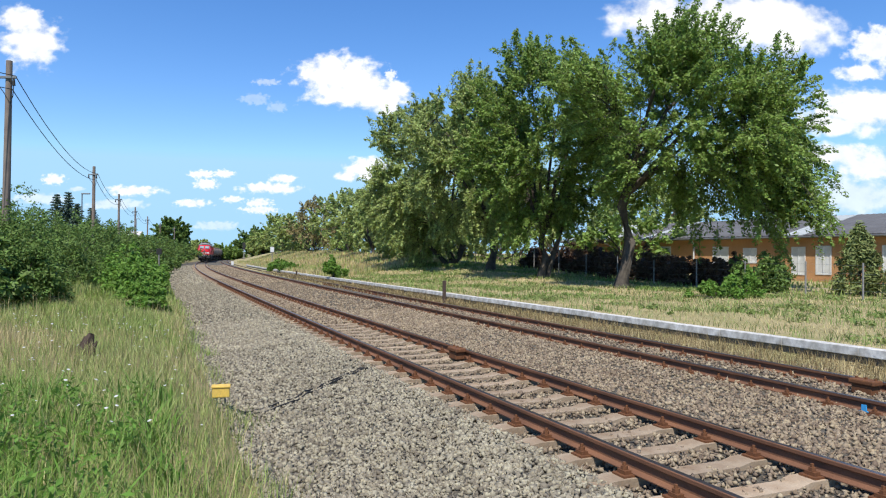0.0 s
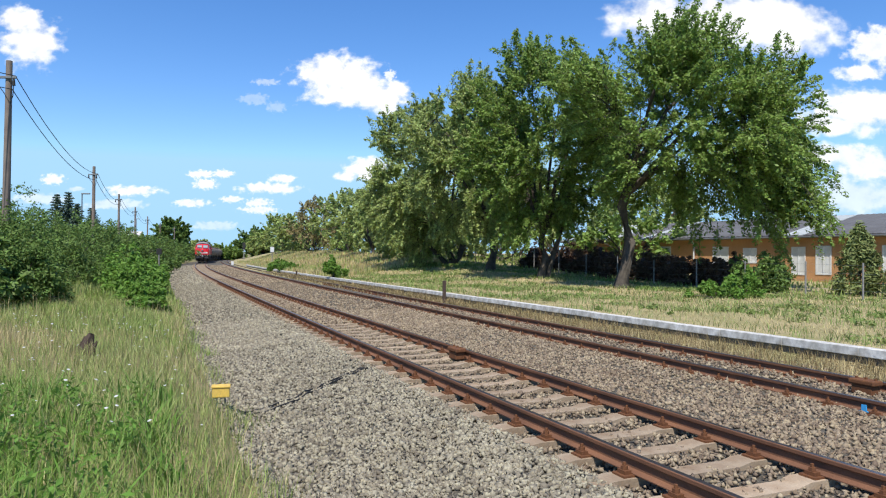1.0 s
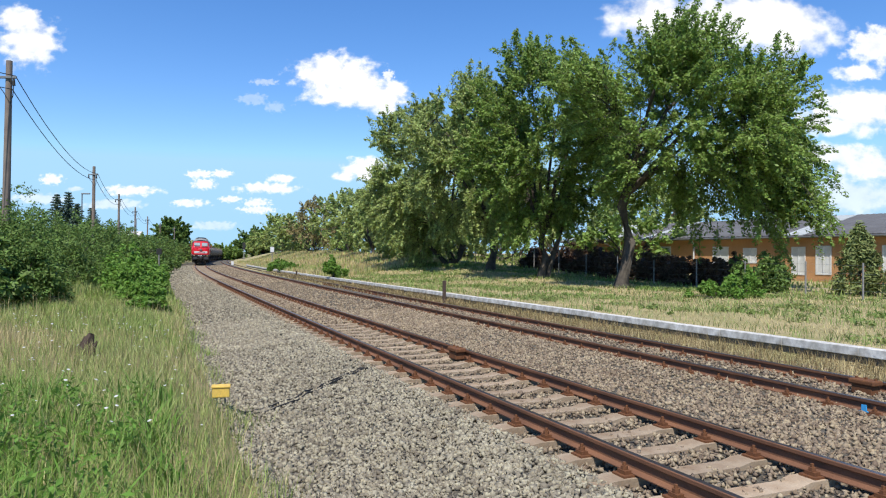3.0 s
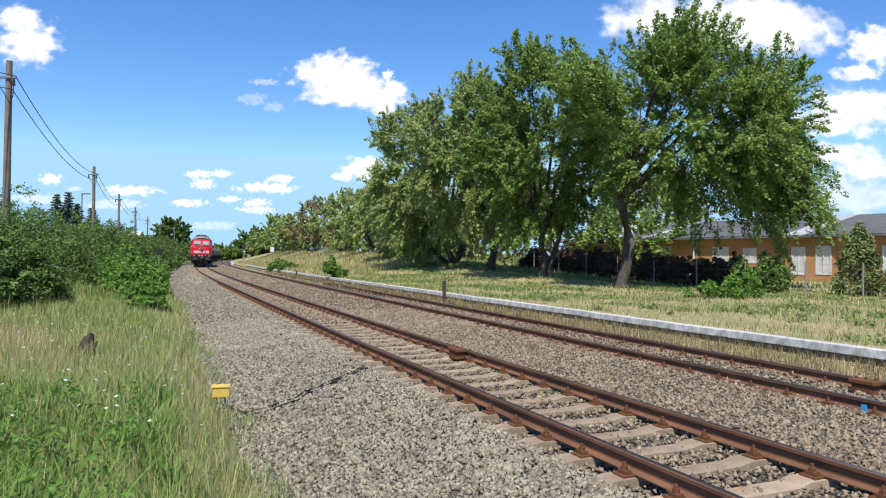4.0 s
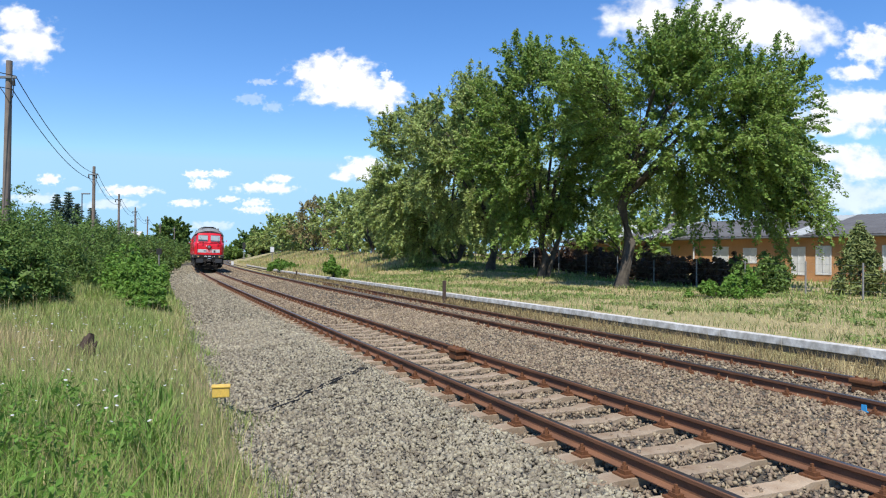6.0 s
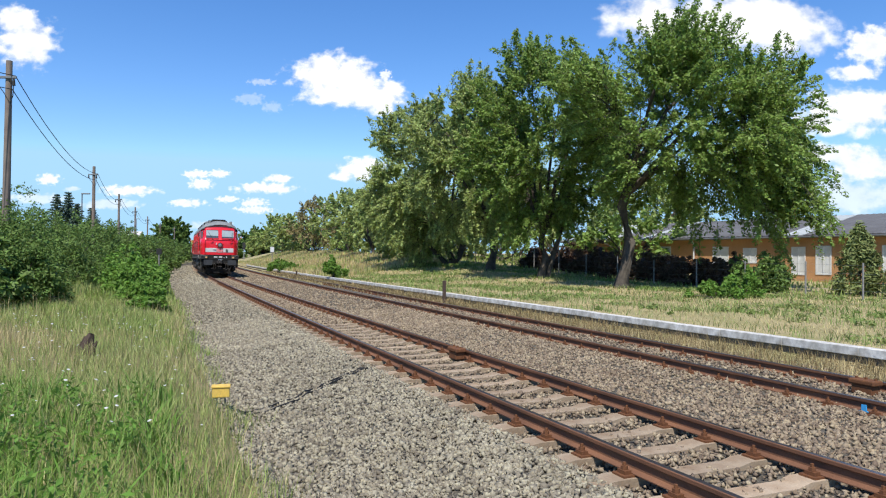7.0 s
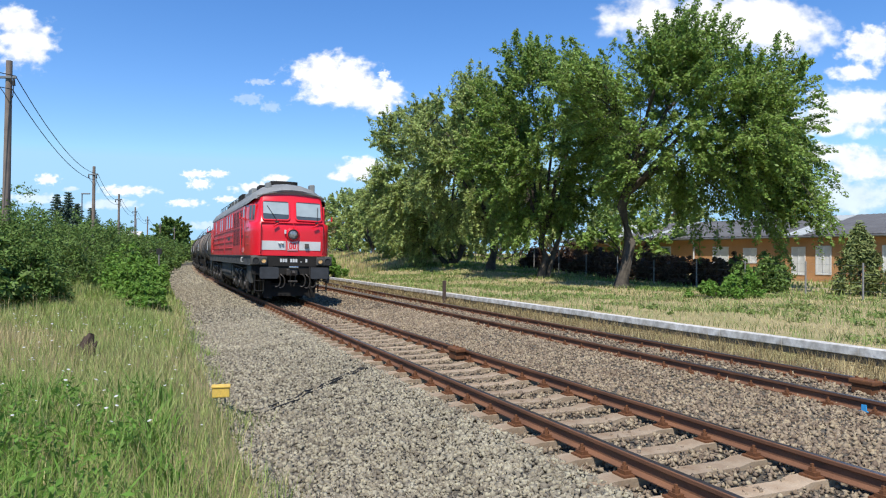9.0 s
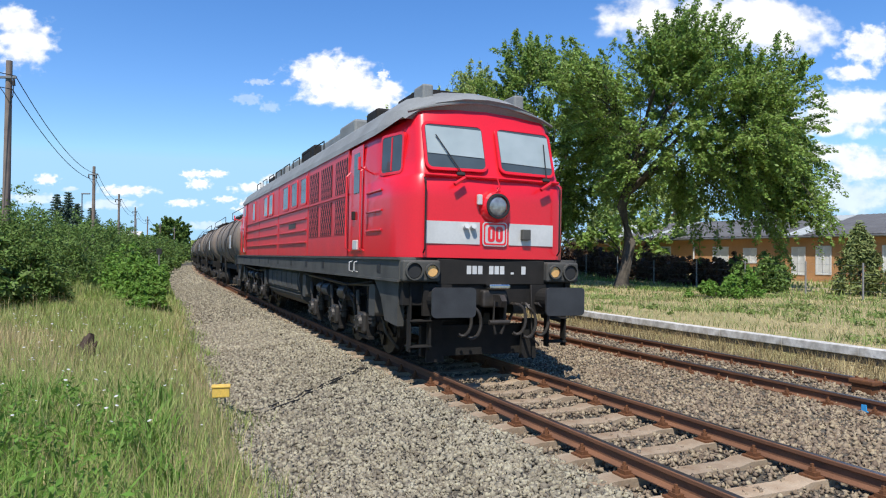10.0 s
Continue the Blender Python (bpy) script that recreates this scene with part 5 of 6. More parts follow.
def tree(label, x, y, z, height, spread, base, lean, material, trunk_r, boughs, shoots, per, leaf, hang=0.2, stems=1, back=0.7, drop=0.0, group="", twigs=False, plume=0.3, upward=0.55, skirt=None):
    """A broad-leaved tree: flared trunk, limbs, boughs and plumes of leaves. lean: crown's shift in x; base: height of the crown's underside."""
    th = new("tree")
    th.location = (x, y, z)
    tagged(th, label, "tree", group)
    cx, cz, rz = lean, (height + base) / 2, (height - base) / 2
    pts = []
    guard = 0
    while len(pts) < boughs and guard < 20000:
        guard += 1
        q = rng.uniform(-1, 1, 3)
        rad = np.linalg.norm(q)
        if rad > 1 or rad < 0.3 or (rad < 0.65 and rng.random() < 0.5):
            continue
        w = 1 - 0.30 * max(q[2], 0) - 0.08 * max(-q[2], 0)
        bulge = 1 + 0.14 * math.sin(3 * math.atan2(q[1], q[0]) + 5 * q[2] + x) + 0.10 * math.sin(7 * q[0] + 3 * q[2])
        e = np.array([cx + q[0] * spread * w * bulge, q[1] * spread * back * w * bulge, cz + q[2] * rz * bulge - drop * max(q[0], 0) ** 2])
        if all(np.linalg.norm(e - o) > spread * 0.11 for o in pts):
            pts.append(e)
    if skirt:           # boughs that hang low on one side: x, z, reach, count
        for _ in range(skirt[3]):
            q = rng.normal(0, 0.45, 3)
            pts.append(np.array([skirt[0] + q[0] * skirt[2], q[1] * skirt[2], skirt[1] + q[2] * skirt[2] * 0.75]))
    bm = B()
    fork = base + (0.14 if stems == 1 else 0.02) * (height - base)
    kink = 0.07 * fork
    stem = [(0, 0, -0.2), (0.0, 0.0, 0.05), (0.02, 0.01, 0.35), (kink, 0, fork * 0.4), (-kink * 0.3 + lean * 0.06, kink, fork * 0.72), (lean * 0.14, 0, fork)]
    limb(bm, stem, 0, 0, 11, radii=[trunk_r * q for q in (1.6, 1.4, 1.1, 0.95, 0.85, 0.72)])
    for k in range(stems - 1):
        a = 2.4 * k + 0.6
        limb(bm, [(0.35 * math.cos(a), 0.3 * math.sin(a), -0.1), (0.45 * math.cos(a), 0.36 * math.sin(a), 0.3), (0.8 * math.cos(a), 0.6 * math.sin(a), fork * 0.5), (1.5 * math.cos(a) + 0.1 * lean, math.sin(a), fork * 1.15)],
             0, 0, 9, radii=[trunk_r * q for q in (1.0, 0.78, 0.65, 0.4)])
    part("trunk", bm, M_bark, th, smooth=True)
    bm = B()
    mains = []
    for k in range(8):
        a = 2 * math.pi * k / 8 + 0.4
        tip = Vector((cx + 0.6 * spread * math.cos(a), 0.55 * spread * back * math.sin(a), cz + rz * (0.5 if k % 2 else -0.05)))
        s0 = Vector(stem[-1]) * (0.85 + 0.15 * (k % 2))
        mid = s0.lerp(tip, 0.5) + Vector((0, 0, 0.07 * height))
        limb(bm, [s0, s0.lerp(mid, 0.5), mid, mid.lerp(tip, 0.5), tip], trunk_r * 0.5, trunk_r * 0.12, 7)
        mains += [s0.lerp(mid, 0.6), mid, mid.lerp(tip, 0.5), tip]
    start, way, reach = [], [], []
    heart = np.array([cx, 0, cz - 0.35 * rz])
    for e in pts:
        ev = Vector(e)
        s0 = min(mains, key=lambda q: (q - ev).length)
        limb(bm, [s0, s0.lerp(ev, 0.5) + Vector((0, 0, 0.15)), ev], trunk_r * 0.13, 0.014, 5)
        d = (e - heart) / np.linalg.norm(e - heart)
        high = (e[2] - cz) / rz
        for k in range(shoots):
            q = rng.uniform(0.45, 1.0)
            o = np.array(s0.lerp(ev, q)) + rng.normal(0, 0.05 * spread, 3)
            g = d * 0.8 + rng.normal(0, 0.5, 3) + np.array([0, 0, upward * (0.4 + 0.6 * high) - hang * max(0.0, 0.3 - high)])
            g = g / np.linalg.norm(g)
            r = spread * rng.uniform(0.6, 1.25) * plume * (1.0 if k else 1.35)
            start.append(o), way.append(g), reach.append(r)
            if twigs:
                limb(bm, [Vector(o), Vector(o + g * r * 0.9)], 0.014, 0.004, 3)
    part("branchwork", bm, M_bark, th)
    sprays("crown", start, way, reach, per, leaf, material, th, wide=0.24, droop=hang * 0.35)
    return th


def place(s, u):
    x, y, _ = on(NEAR, s, u)
    return float(x), float(y), bed(s, u)


tree("large broad green maple with bent trunk beside the old platform", *place(20.3, 15.0), 11.9, 6.3, 4.0, 2.9, M_leaf, 0.27, 140, 10, 92, 0.108, hang=0.4, drop=2.0, twigs=True, plume=0.23, upward=0.8, skirt=(6.9, 3.7, 2.4, 26))
tree("tall leafy green tree with leaning forked trunk", *place(27.2, 15.0), 12.9, 4.7, 2.4, 0.2, M_leaf, 0.2, 115, 9, 84, 0.118, hang=0.5, stems=2, twigs=True, plume=0.28, upward=0.9)
tree("grey-green elm with hanging branches", *place(33.8, 15.2), 12.5, 4.6, 1.8, -1.0, M_leaf2, 0.27, 110, 9, 78, 0.125, hang=0.8, stems=1, twigs=True, plume=0.27, upward=0.8)
tree("grey-green elm with several dark stems", *place(40.5, 15.3), 12.1, 4.7, 1.1, -1.9, M_leaf2, 0.25, 110, 9, 74, 0.135, hang=0.8, stems=4, twigs=True, plume=0.27, upward=0.8)
tree("grey-green leafy tree in the row", *place(50, 16.2), 7.4, 4.2, 0.6, -1.2, M_leaf2, 0.22, 70, 7, 50, 0.19, hang=0.6, stems=3, plume=0.26)
tree("smaller light green tree by the bank", *place(63, 16.0), 6.9, 4.2, 0.8, -0.5, M_leaf2, 0.2, 55, 6, 40, 0.21, hang=0.4, stems=3, plume=0.26)
tree("small light green tree on the bank", *place(74, 16.0), 7.4, 4.3, 0.5, 0, M_leaf2, 0.2, 50, 5, 34, 0.25, hang=0.3, stems=3, plume=0.26)
tree("half-bare brownish shrubby tree on the bank", *place(88, 14.5), 6.9, 4.0, 0.5, 0, M_dry, 0.16, 45, 5, 20, 0.22, hang=0.0, stems=5, twigs=True, plume=0.3, upward=0.9)
tree("low green tree at the end of the row", *place(102, 14.5), 5.8, 4.6, 0.4, 0, M_leaf2, 0.16, 45, 5, 26, 0.30, hang=0.2, stems=4, plume=0.26)
tree("low green tree at the end of the row", *place(118, 14.5), 6.0, 4.6, 0.3, -1, M_leaf2, 0.16, 45, 5, 26, 0.32, hang=0.2, stems=4, plume=0.26)
tree("green tree standing behind the row", *place(58, 30), 8.5, 6.5, 1.0, 0, M_leaf2, 0.25, 50, 4, 26, 0.32, hang=0.3, stems=2, plume=0.26)
tree("green tree standing behind the row", *place(78, 29), 7.5, 6.5, 0.6, 0, M_leaf2, 0.25, 50, 4, 26, 0.36, hang=0.3, stems=2, plume=0.26)
tree("green tree standing behind the row", *place(46, 38), 8.0, 6.0, 1.0, 0, M_leaf2, 0.25, 50, 4, 26, 0.32, hang=0.3, stems=2, plume=0.26)
for s in range(34, 126, 7):
    tree("green thicket tree behind the row", *place(s, 25 + 2.5 * math.sin(s)), 4.9 + math.sin(2.0 * s), 4.2, 0.3, 0, M_leaf2 if s % 2 else M_leaf, 0.14, 36, 4, 22, 0.26, hang=0.2, stems=3, group="thicket behind the row", plume=0.26)
# far trees round the end of the line
for s, u, h, w, mt in ((203, -11, 9.6, 4.8, M_shrub), (228, -5, 5.5, 4, M_leaf2), (250, 12, 8.5, 7, M_shrub), (262, 25, 8.5, 7, M_shrub), (235, 2, 4, 5, M_leaf), (190, 14, 4, 4, M_leaf2)):
    tree("distant dark green round tree", *place(s, u), h, w, 0.2, 0, mt, 0.3, 75, 5, 44, 0.6, hang=0.1, stems=2, group="distant trees", plume=0.36)


def shrub(label, s, u, height, width, material, n, per, leaf, depth=None, hang=0.15, name="shrub"):
    x, y, z = place(s, u)
    th = new(name)
    th.location = (x, y, z)
    tagged(th, label, "shrub")
    pts, rad = [], []
    depth = depth or width
    for _ in range(n):
        a, r, q = rng.random() * 6.283, math.sqrt(rng.random()), rng.random()
        top = height * (1 - 0.55 * r * r) * (0.82 + 0.3 * math.sin(2.3 * a + s) * 0.5 + 0.18 * rng.random())
        pts.append((width * r * math.cos(a) * (1.05 - 0.25 * q), depth * r * math.sin(a) * (1.05 - 0.25 * q), top * (0.12 + 0.88 * q)))
        rad.append(0.22 * min(width, height, 2.2) * rng.uniform(0.7, 1.3))
    bm = B()
    for i in range(0, n, 2):
        e = Vector(pts[i])
        limb(bm, [(e.x * 0.15, e.y * 0.15, -0.05), (e.x * 0.5, e.y * 0.5, e.z * 0.55), e], 0.035, 0.008, 5)
    part("stems", bm, M_bark, th)
    tips = [np.array(p) + rng.normal(0, 0.5, 3) * r + [0, 0, r * 1.1] for p, r in zip(pts, rad)]
    leaves("foliage", [np.array(p) for p in pts] + tips, rad + [r * 0.45 for r in rad], np.array([per] * n + [per // 5] * n), leaf, material, th, flat=0.9, hang=hang)
    return th


# hedge and shrubs on the bank beside the line
for s, u, h, w in ((13.6, -9.4, 1.9, 1.5), (12.4, -10.8, 2.2, 1.7), (16.3, -7.9, 1.5, 1.1), (15.8, -10.6, 2.5, 2.0), (18.2, -8.9, 2.1, 1.7), (19.8, -11.3, 2.8, 2.2), (22.5, -9.6, 2.2, 2.0), (25.5, -11.5, 2.6, 2.4), (27.5, -8.6, 1.9, 2.0), (31, -10.4, 2.2, 2.5),
                   (35.5, -8.8, 2.0, 2.5), (39, -10.8, 2.2, 2.6), (44, -9, 2.1, 3.0), (50, -10, 2.3, 3.4), (57, -9.2, 2.2, 3.6), (65, -9.6, 2.2, 4.0), (74, -9.2, 2.3, 4.5), (84, -9.4, 2.3, 5.0), (95, -9, 2.3, 5.5), (108, -9, 2.4, 6),
                   (122, -8.5, 2.4, 6.5), (138, -8.5, 2.5, 7), (155, -8, 2.5, 7.5)):
    shrub("dense dark green hedge shrub on the bank", s, u, h * (1.36 if s < 18 else 1.44), w * 1.12, M_shrub, 56, 190 if s < 30 else 130 if s < 60 else 80, 0.062 + 0.0014 * max(0, s - 15), hang=0.2, name="hedge_shrub")
for s, u, h, w in ((16.6, -4.6, 0.75, 0.55), (18.8, -4.9, 1.0, 0.75), (21.5, -5.1, 1.25, 0.95), (25, -5.3, 1.6, 1.3), (29, -5.6, 1.7, 1.6), (34, -5.8, 1.6, 1.8), (40, -5.8, 1.5, 2.0), (48, -5.6, 1.2, 2.3), (58, -5.5, 1.2, 2.6), (70, -5.3, 1.3, 3), (84, -5.2, 1.3, 3), (100, -5.6, 1.7, 3.4), (116, -5.8, 1.9, 4), (134, -6.0, 2.1, 4.5), (154, -6.2, 2.2, 5)):
    shrub("light green shrub at the edge of the ballast", s, u, h * (0.88 if s < 45 else 1.0), w, M_fresh if s < 45 else M_shrub, 34, 130, 0.085 + 0.001 * s, name="shrub")
shrub("leafy dark green shrub with broad leaves", 14.2, -8.6, 2.0, 1.3, M_shrub, 36, 150, 0.14)
shrub("small bright green bush on the platform edge", 40.2, 6.6, 1.35, 0.9, M_fresh, 22, 150, 0.13)
shrub("low bright green weeds beside the side track", 62, 6.9, 1.0, 1.8, M_fresh, 22, 90, 0.17)
shrub("low bright green weeds beside the side track", 67, 7.6, 0.8, 1.6, M_fresh, 18, 90, 0.17)
shrub("green bush behind the wire fence", 16.8, 19.6, 1.9, 1.35, M_shrub, 40, 150, 0.11)
shrub("light green weeds by the fence", 15.0, 16.9, 0.95, 0.6, M_fresh, 18, 110, 0.09)
shrub("low green weed patch on the platform", 13.5, 14.2, 0.7, 1.2, M_fresh, 22, 120, 0.10)
for s, u, L in ((19.5, 20.6, 1.0), (21.8, 20.4, 1.5), (24.4, 20.5, 1.6), (27.2, 20.6, 1.6), (30.2, 20.7, 1.7), (33.4, 20.8, 1.8), (36.8, 20.9, 1.8)):
    shrub("dark copper-brown clipped hedge behind the fence", s, u, 1.5, L, M_copper, 40, 150, 0.13, depth=0.8, name="copper_hedge")
for s, u, h, w in ((13.1, 20.7, 2.6, 0.95), (10.6, 20.2, 2.2, 0.9), (11.2, 21.6, 2.7, 0.9)):
    x, y, z = place(s, u)
    th = new("conifer")
    th.location = (x, y, z)
    tagged(th, "small dark green conifer bush with upright sprays", "conifer")
    bm = B()
    limb(bm, [(0, 0, -0.05), (0.02, 0, h * 0.5), (0, 0.02, h * 0.95)], 0.07, 0.012, 7)
    part("trunk", bm, M_bark, th)
    pts = []
    for _ in range(120):
        q = rng.random() ** 0.8
        r = w * min(1.0, 1.5 * (1 - q)) ** 0.9 * rng.uniform(0.3, 1.0)
        a = rng.random() * 6.283
        pts.append((r * math.cos(a), r * math.sin(a), 0.08 + q * h * 0.95))
    leaves("sprays", pts, [0.2] * len(pts), 60, 0.085, M_conifer, th, flat=1.7, long=2.6)

for th, h in spruces:
    start, way, reach = [], [], []
    for q in np.linspace(0.06, 0.97, 22):
        for k in range(9):
            a = 6.283 * k / 9 + 5 * q + rng.normal(0, 0.15)
            start.append((0, 0, q * h)), way.append((math.cos(a), math.sin(a), 0.15 + 0.35 * q)), reach.append(((1 - q) * h * 0.36 + 0.2) * rng.uniform(0.45, 1.25))
    sprays("needle_crown", start, way, reach, 22, 0.12, M_spruce, th, wide=0.2, long=2.2, droop=0.3)


def blades(name, s, u, height, material, label, width=0.012, lean=0.35):
    """Grass blades: bent, tapered strips."""
    x, y, _ = on(NEAR, s, u)
    z = ground_z(s, u)
    n = len(s)
    h = height * rng.uniform(0.4, 1.25, n)
    a = rng.random(n) * 6.283
    d = np.stack([np.cos(a), np.sin(a)], -1)
    side = np.stack([-d[:, 1], d[:, 0]], -1)
    dist = np.hypot(x, y)
    w = width * rng.uniform(0.6, 1.4, n) * np.clip(dist / 11, 1, 5)
    bend = rng.uniform(0.1, 1.0, n) * lean * h
    p0 = np.stack([x, y, z - 0.02], -1)
    p1 = p0 + np.concatenate([d * (bend * 0.3)[:, None], (h * 0.55)[:, None]], 1)
    p2 = p0 + np.concatenate([d * bend[:, None], h[:, None]], 1)
    sd = np.concatenate([side, np.zeros((n, 1))], 1) * w[:, None]
    v = np.stack([p0 - sd, p0 + sd, p1 + sd * 0.8, p1 - sd * 0.8, p2], 1).reshape(-1, 3)
    k = np.arange(n)[:, None] * 5
    loops = np.concatenate([k, k + 1, k + 2, k + 3, k + 3, k + 2, k + 4], 1)
    sizes = np.tile([4, 3], n)
    ob = fast(name, v, loops.ravel(), sizes, material)
    tagged(ob, label, "grass", kind="stuff")
    return ob


def strew(n, s0, s1, u0, u1, power=1.0, keep=None):
    s = s0 + (s1 - s0) * rng.random(n) ** power
    u = u0 + (u1 - u0) * rng.random(n)
    if keep is not None:
        m = rng.random(n) < keep(s, u)
        s, u = s[m], u[m]
    return s, u


def patch(s, u):
    return 0.5 + 0.5 * np.sin(0.9 * s + 1.7 * u + 1.1 * np.sin(0.5 * s)) * np.sin(1.1 * u - 0.35 * s)


def dryness(s, u):
    """Dry patch on the verge, dry fringe along the stones."""
    mid = np.exp(-((s - 8.0) / 2.1) ** 2) * np.exp(-((u + 7.0) / 1.5) ** 2)
    edge = np.exp(-((u + 3.95) / 0.35) ** 2) * 0.35
    return np.clip(0.03 + 1.0 * mid + edge + 0.18 * patch(s * 1.4, u * 1.2) ** 2, 0, 1)


def fringe(s, u):
    """Ragged border of the verge against the stones."""
    return u + rng.normal(0, 0.12, len(u)) < -3.66 + 0.17 * np.sin(2.1 * s) + 0.14 * np.sin(5.3 * s + 1) - 0.2 * np.exp(-((s - 5.2) / 0.8) ** 2)


def bare(s, u):
    """Bands of the old platform where the grass has dried up."""
    return np.clip(1.5 * patch(s * 0.75 + 2, u * 0.8) - 0.28 + 0.5 * np.exp(-((u - 13.8) / 1.2) ** 2) * (s < 34) + 0.5 * np.exp(-((u - 7.6) / 0.8) ** 2) * (s < 13), 0, 1)


blades("verge_grass", *strew(100000, -3.0, 26, -9.0, -3.15, 1.6, lambda s, u: (1 - dryness(s, u)) * fringe(s, u)), 0.23, M_grass, "green meadow grass on the verge", 0.0034, 0.95)
blades("verge_straw", *strew(60000, -3.5, 24, -9.5, -3.15, 1.4, lambda s, u: dryness(s, u) * fringe(s, u)), 0.25, M_straw, "dry yellow grass stalks on the verge", 0.003, 0.9)
blades("verge_seed_stalks", *strew(3000, -1, 20, -8.5, -3.8, 1.3, lambda s, u: 0.3 + 0.7 * patch(s * 1.1, u)), 0.48, M_straw, "thin pale seed stalks above the verge grass", 0.0016, 0.55)
blades("verge_grass_far", *strew(9000, 20, 90, -8, -3.7, 1.3), 0.4, M_grass, "green grass along the ballast edge", 0.010)
blades("verge_weeds", *strew(7500, -2.5, 4.5, -7.5, -4.3, 1.0, lambda s, u: patch(s * 2, u * 2)), 0.24, M_fresh, "fresh broad-leaved weeds in the verge", 0.010, 1.2)
blades("platform_grass", *strew(52000, -2, 45, 6.62, 18.5, 1.3, lambda s, u: np.clip(1 - bare(s, u), 0.05, 1)), 0.19, M_turf, "uneven green grass on the old platform", 0.0048, 1.3)
blades("platform_straw", *strew(62000, -2, 50, 6.55, 18.5, 1.3, lambda s, u: np.clip(bare(s, u), 0.22, 1)), 0.10, M_straw, "dry yellow grass on the old platform", 0.0042, 1.6)
blades("bank_grass", *strew(22000, 42, 130, 6.5, 17, 1.2, lambda s, u: patch(s * 0.3, u * 0.5) * 0.6), 0.4, M_grass, "green grass on the far bank", 0.006)
blades("bank_straw", *strew(26000, 42, 130, 6.5, 17, 1.2, lambda s, u: 1 - 0.6 * patch(s * 0.3, u * 0.5)), 0.36, M_straw, "dry grass on the far bank", 0.006)
blades("track_straw", *strew(24000, -2, 60, 5.5, 6.34, 1.4), 0.22, M_dryherb, "dry grass between side track and platform wall", 0.003, 0.9)
blades("track_weeds", *strew(6000, -2, 70, 5.3, 6.3, 1.2, lambda s, u: patch(s, u * 2)), 0.2, M_straw, "pale dry stalks beside the side track", 0.005, 0.9)
blades("verge_grass_behind", *strew(15000, -2.9, -28, -12, -3.7, 2.0), 0.24, M_grass, "green meadow grass on the verge", 0.007, 0.9)
blades("bank_edge_grass", *strew(9000, -6, 20, -14, -8.4), 0.32, M_grass, "green grass below the hedge", 0.007, 0.9)
blades("garden_grass", *strew(9000, 8, 60, 18.5, 36, 1.0), 0.25, M_grass, "lawn behind the fence", 0.008)


def weeds():
    s, u = strew(90, -2.2, 3.2, -7.6, -4.5)
    x, y, _ = on(NEAR, s, u)
    z = ground_z(s, u) + rng.uniform(0.1, 0.3, len(s))
    ob = leaves("verge_herbs", np.stack([x, y, z], -1), np.full(len(s), 0.15), 48, 0.034, M_fresh, None, flat=1.0, long=1.8)
    tagged(ob, "fresh green herbs among the verge grass", "herbs", kind="stuff")


weeds()


def platform_herbs():
    """Low leafy clumps that keep the green patches of the old platform."""
    s, u = strew(2600, 2, 46, 6.9, 18.2, 1.2, lambda s, u: np.clip(0.7 - 1.1 * bare(s, u), 0.02, 1))
    x, y, _ = on(NEAR, s, u)
    z = ground_z(s, u) + rng.uniform(0.0, 0.10, len(s))
    ob = leaves("platform_herbs", np.stack([x, y, z], -1), rng.uniform(0.08, 0.26, len(s)), 34, 0.06, M_turf, None, flat=0.55, long=1.9)
    tagged(ob, "low green herb clumps on the old platform", "herbs", kind="stuff")


platform_herbs()


def flowers():
    s, u = strew(150, 1.0, 10, -7.0, -4.1, 1.0)
    x, y, _ = on(NEAR, s, u)
    z = ground_z(s, u) + rng.uniform(0.28, 0.5, len(s))
    p = np.stack([x, y, z], -1)
    v, f = [], []
    for i in range(len(s)):
        k = len(v)
        r = rng.uniform(0.010, 0.019)
        t = rng.uniform(-0.4, 0.4, 2)
        for j in range(7):
            a = 6.283 * j / 7
            v.append(p[i] + [r * math.cos(a), r * math.sin(a), r * (t[0] * math.cos(a) + t[1] * math.sin(a))])
        v.append(p[i] + [0, 0, r * 0.45])
        f += [(k + j, k + (j + 1) % 7, k + 7) for j in range(7)]
    ob = sheet("meadow_flowers", v, f, M_petal)
    tagged(ob, "small white meadow flowers in the grass", "flowers", kind="stuff")


flowers()

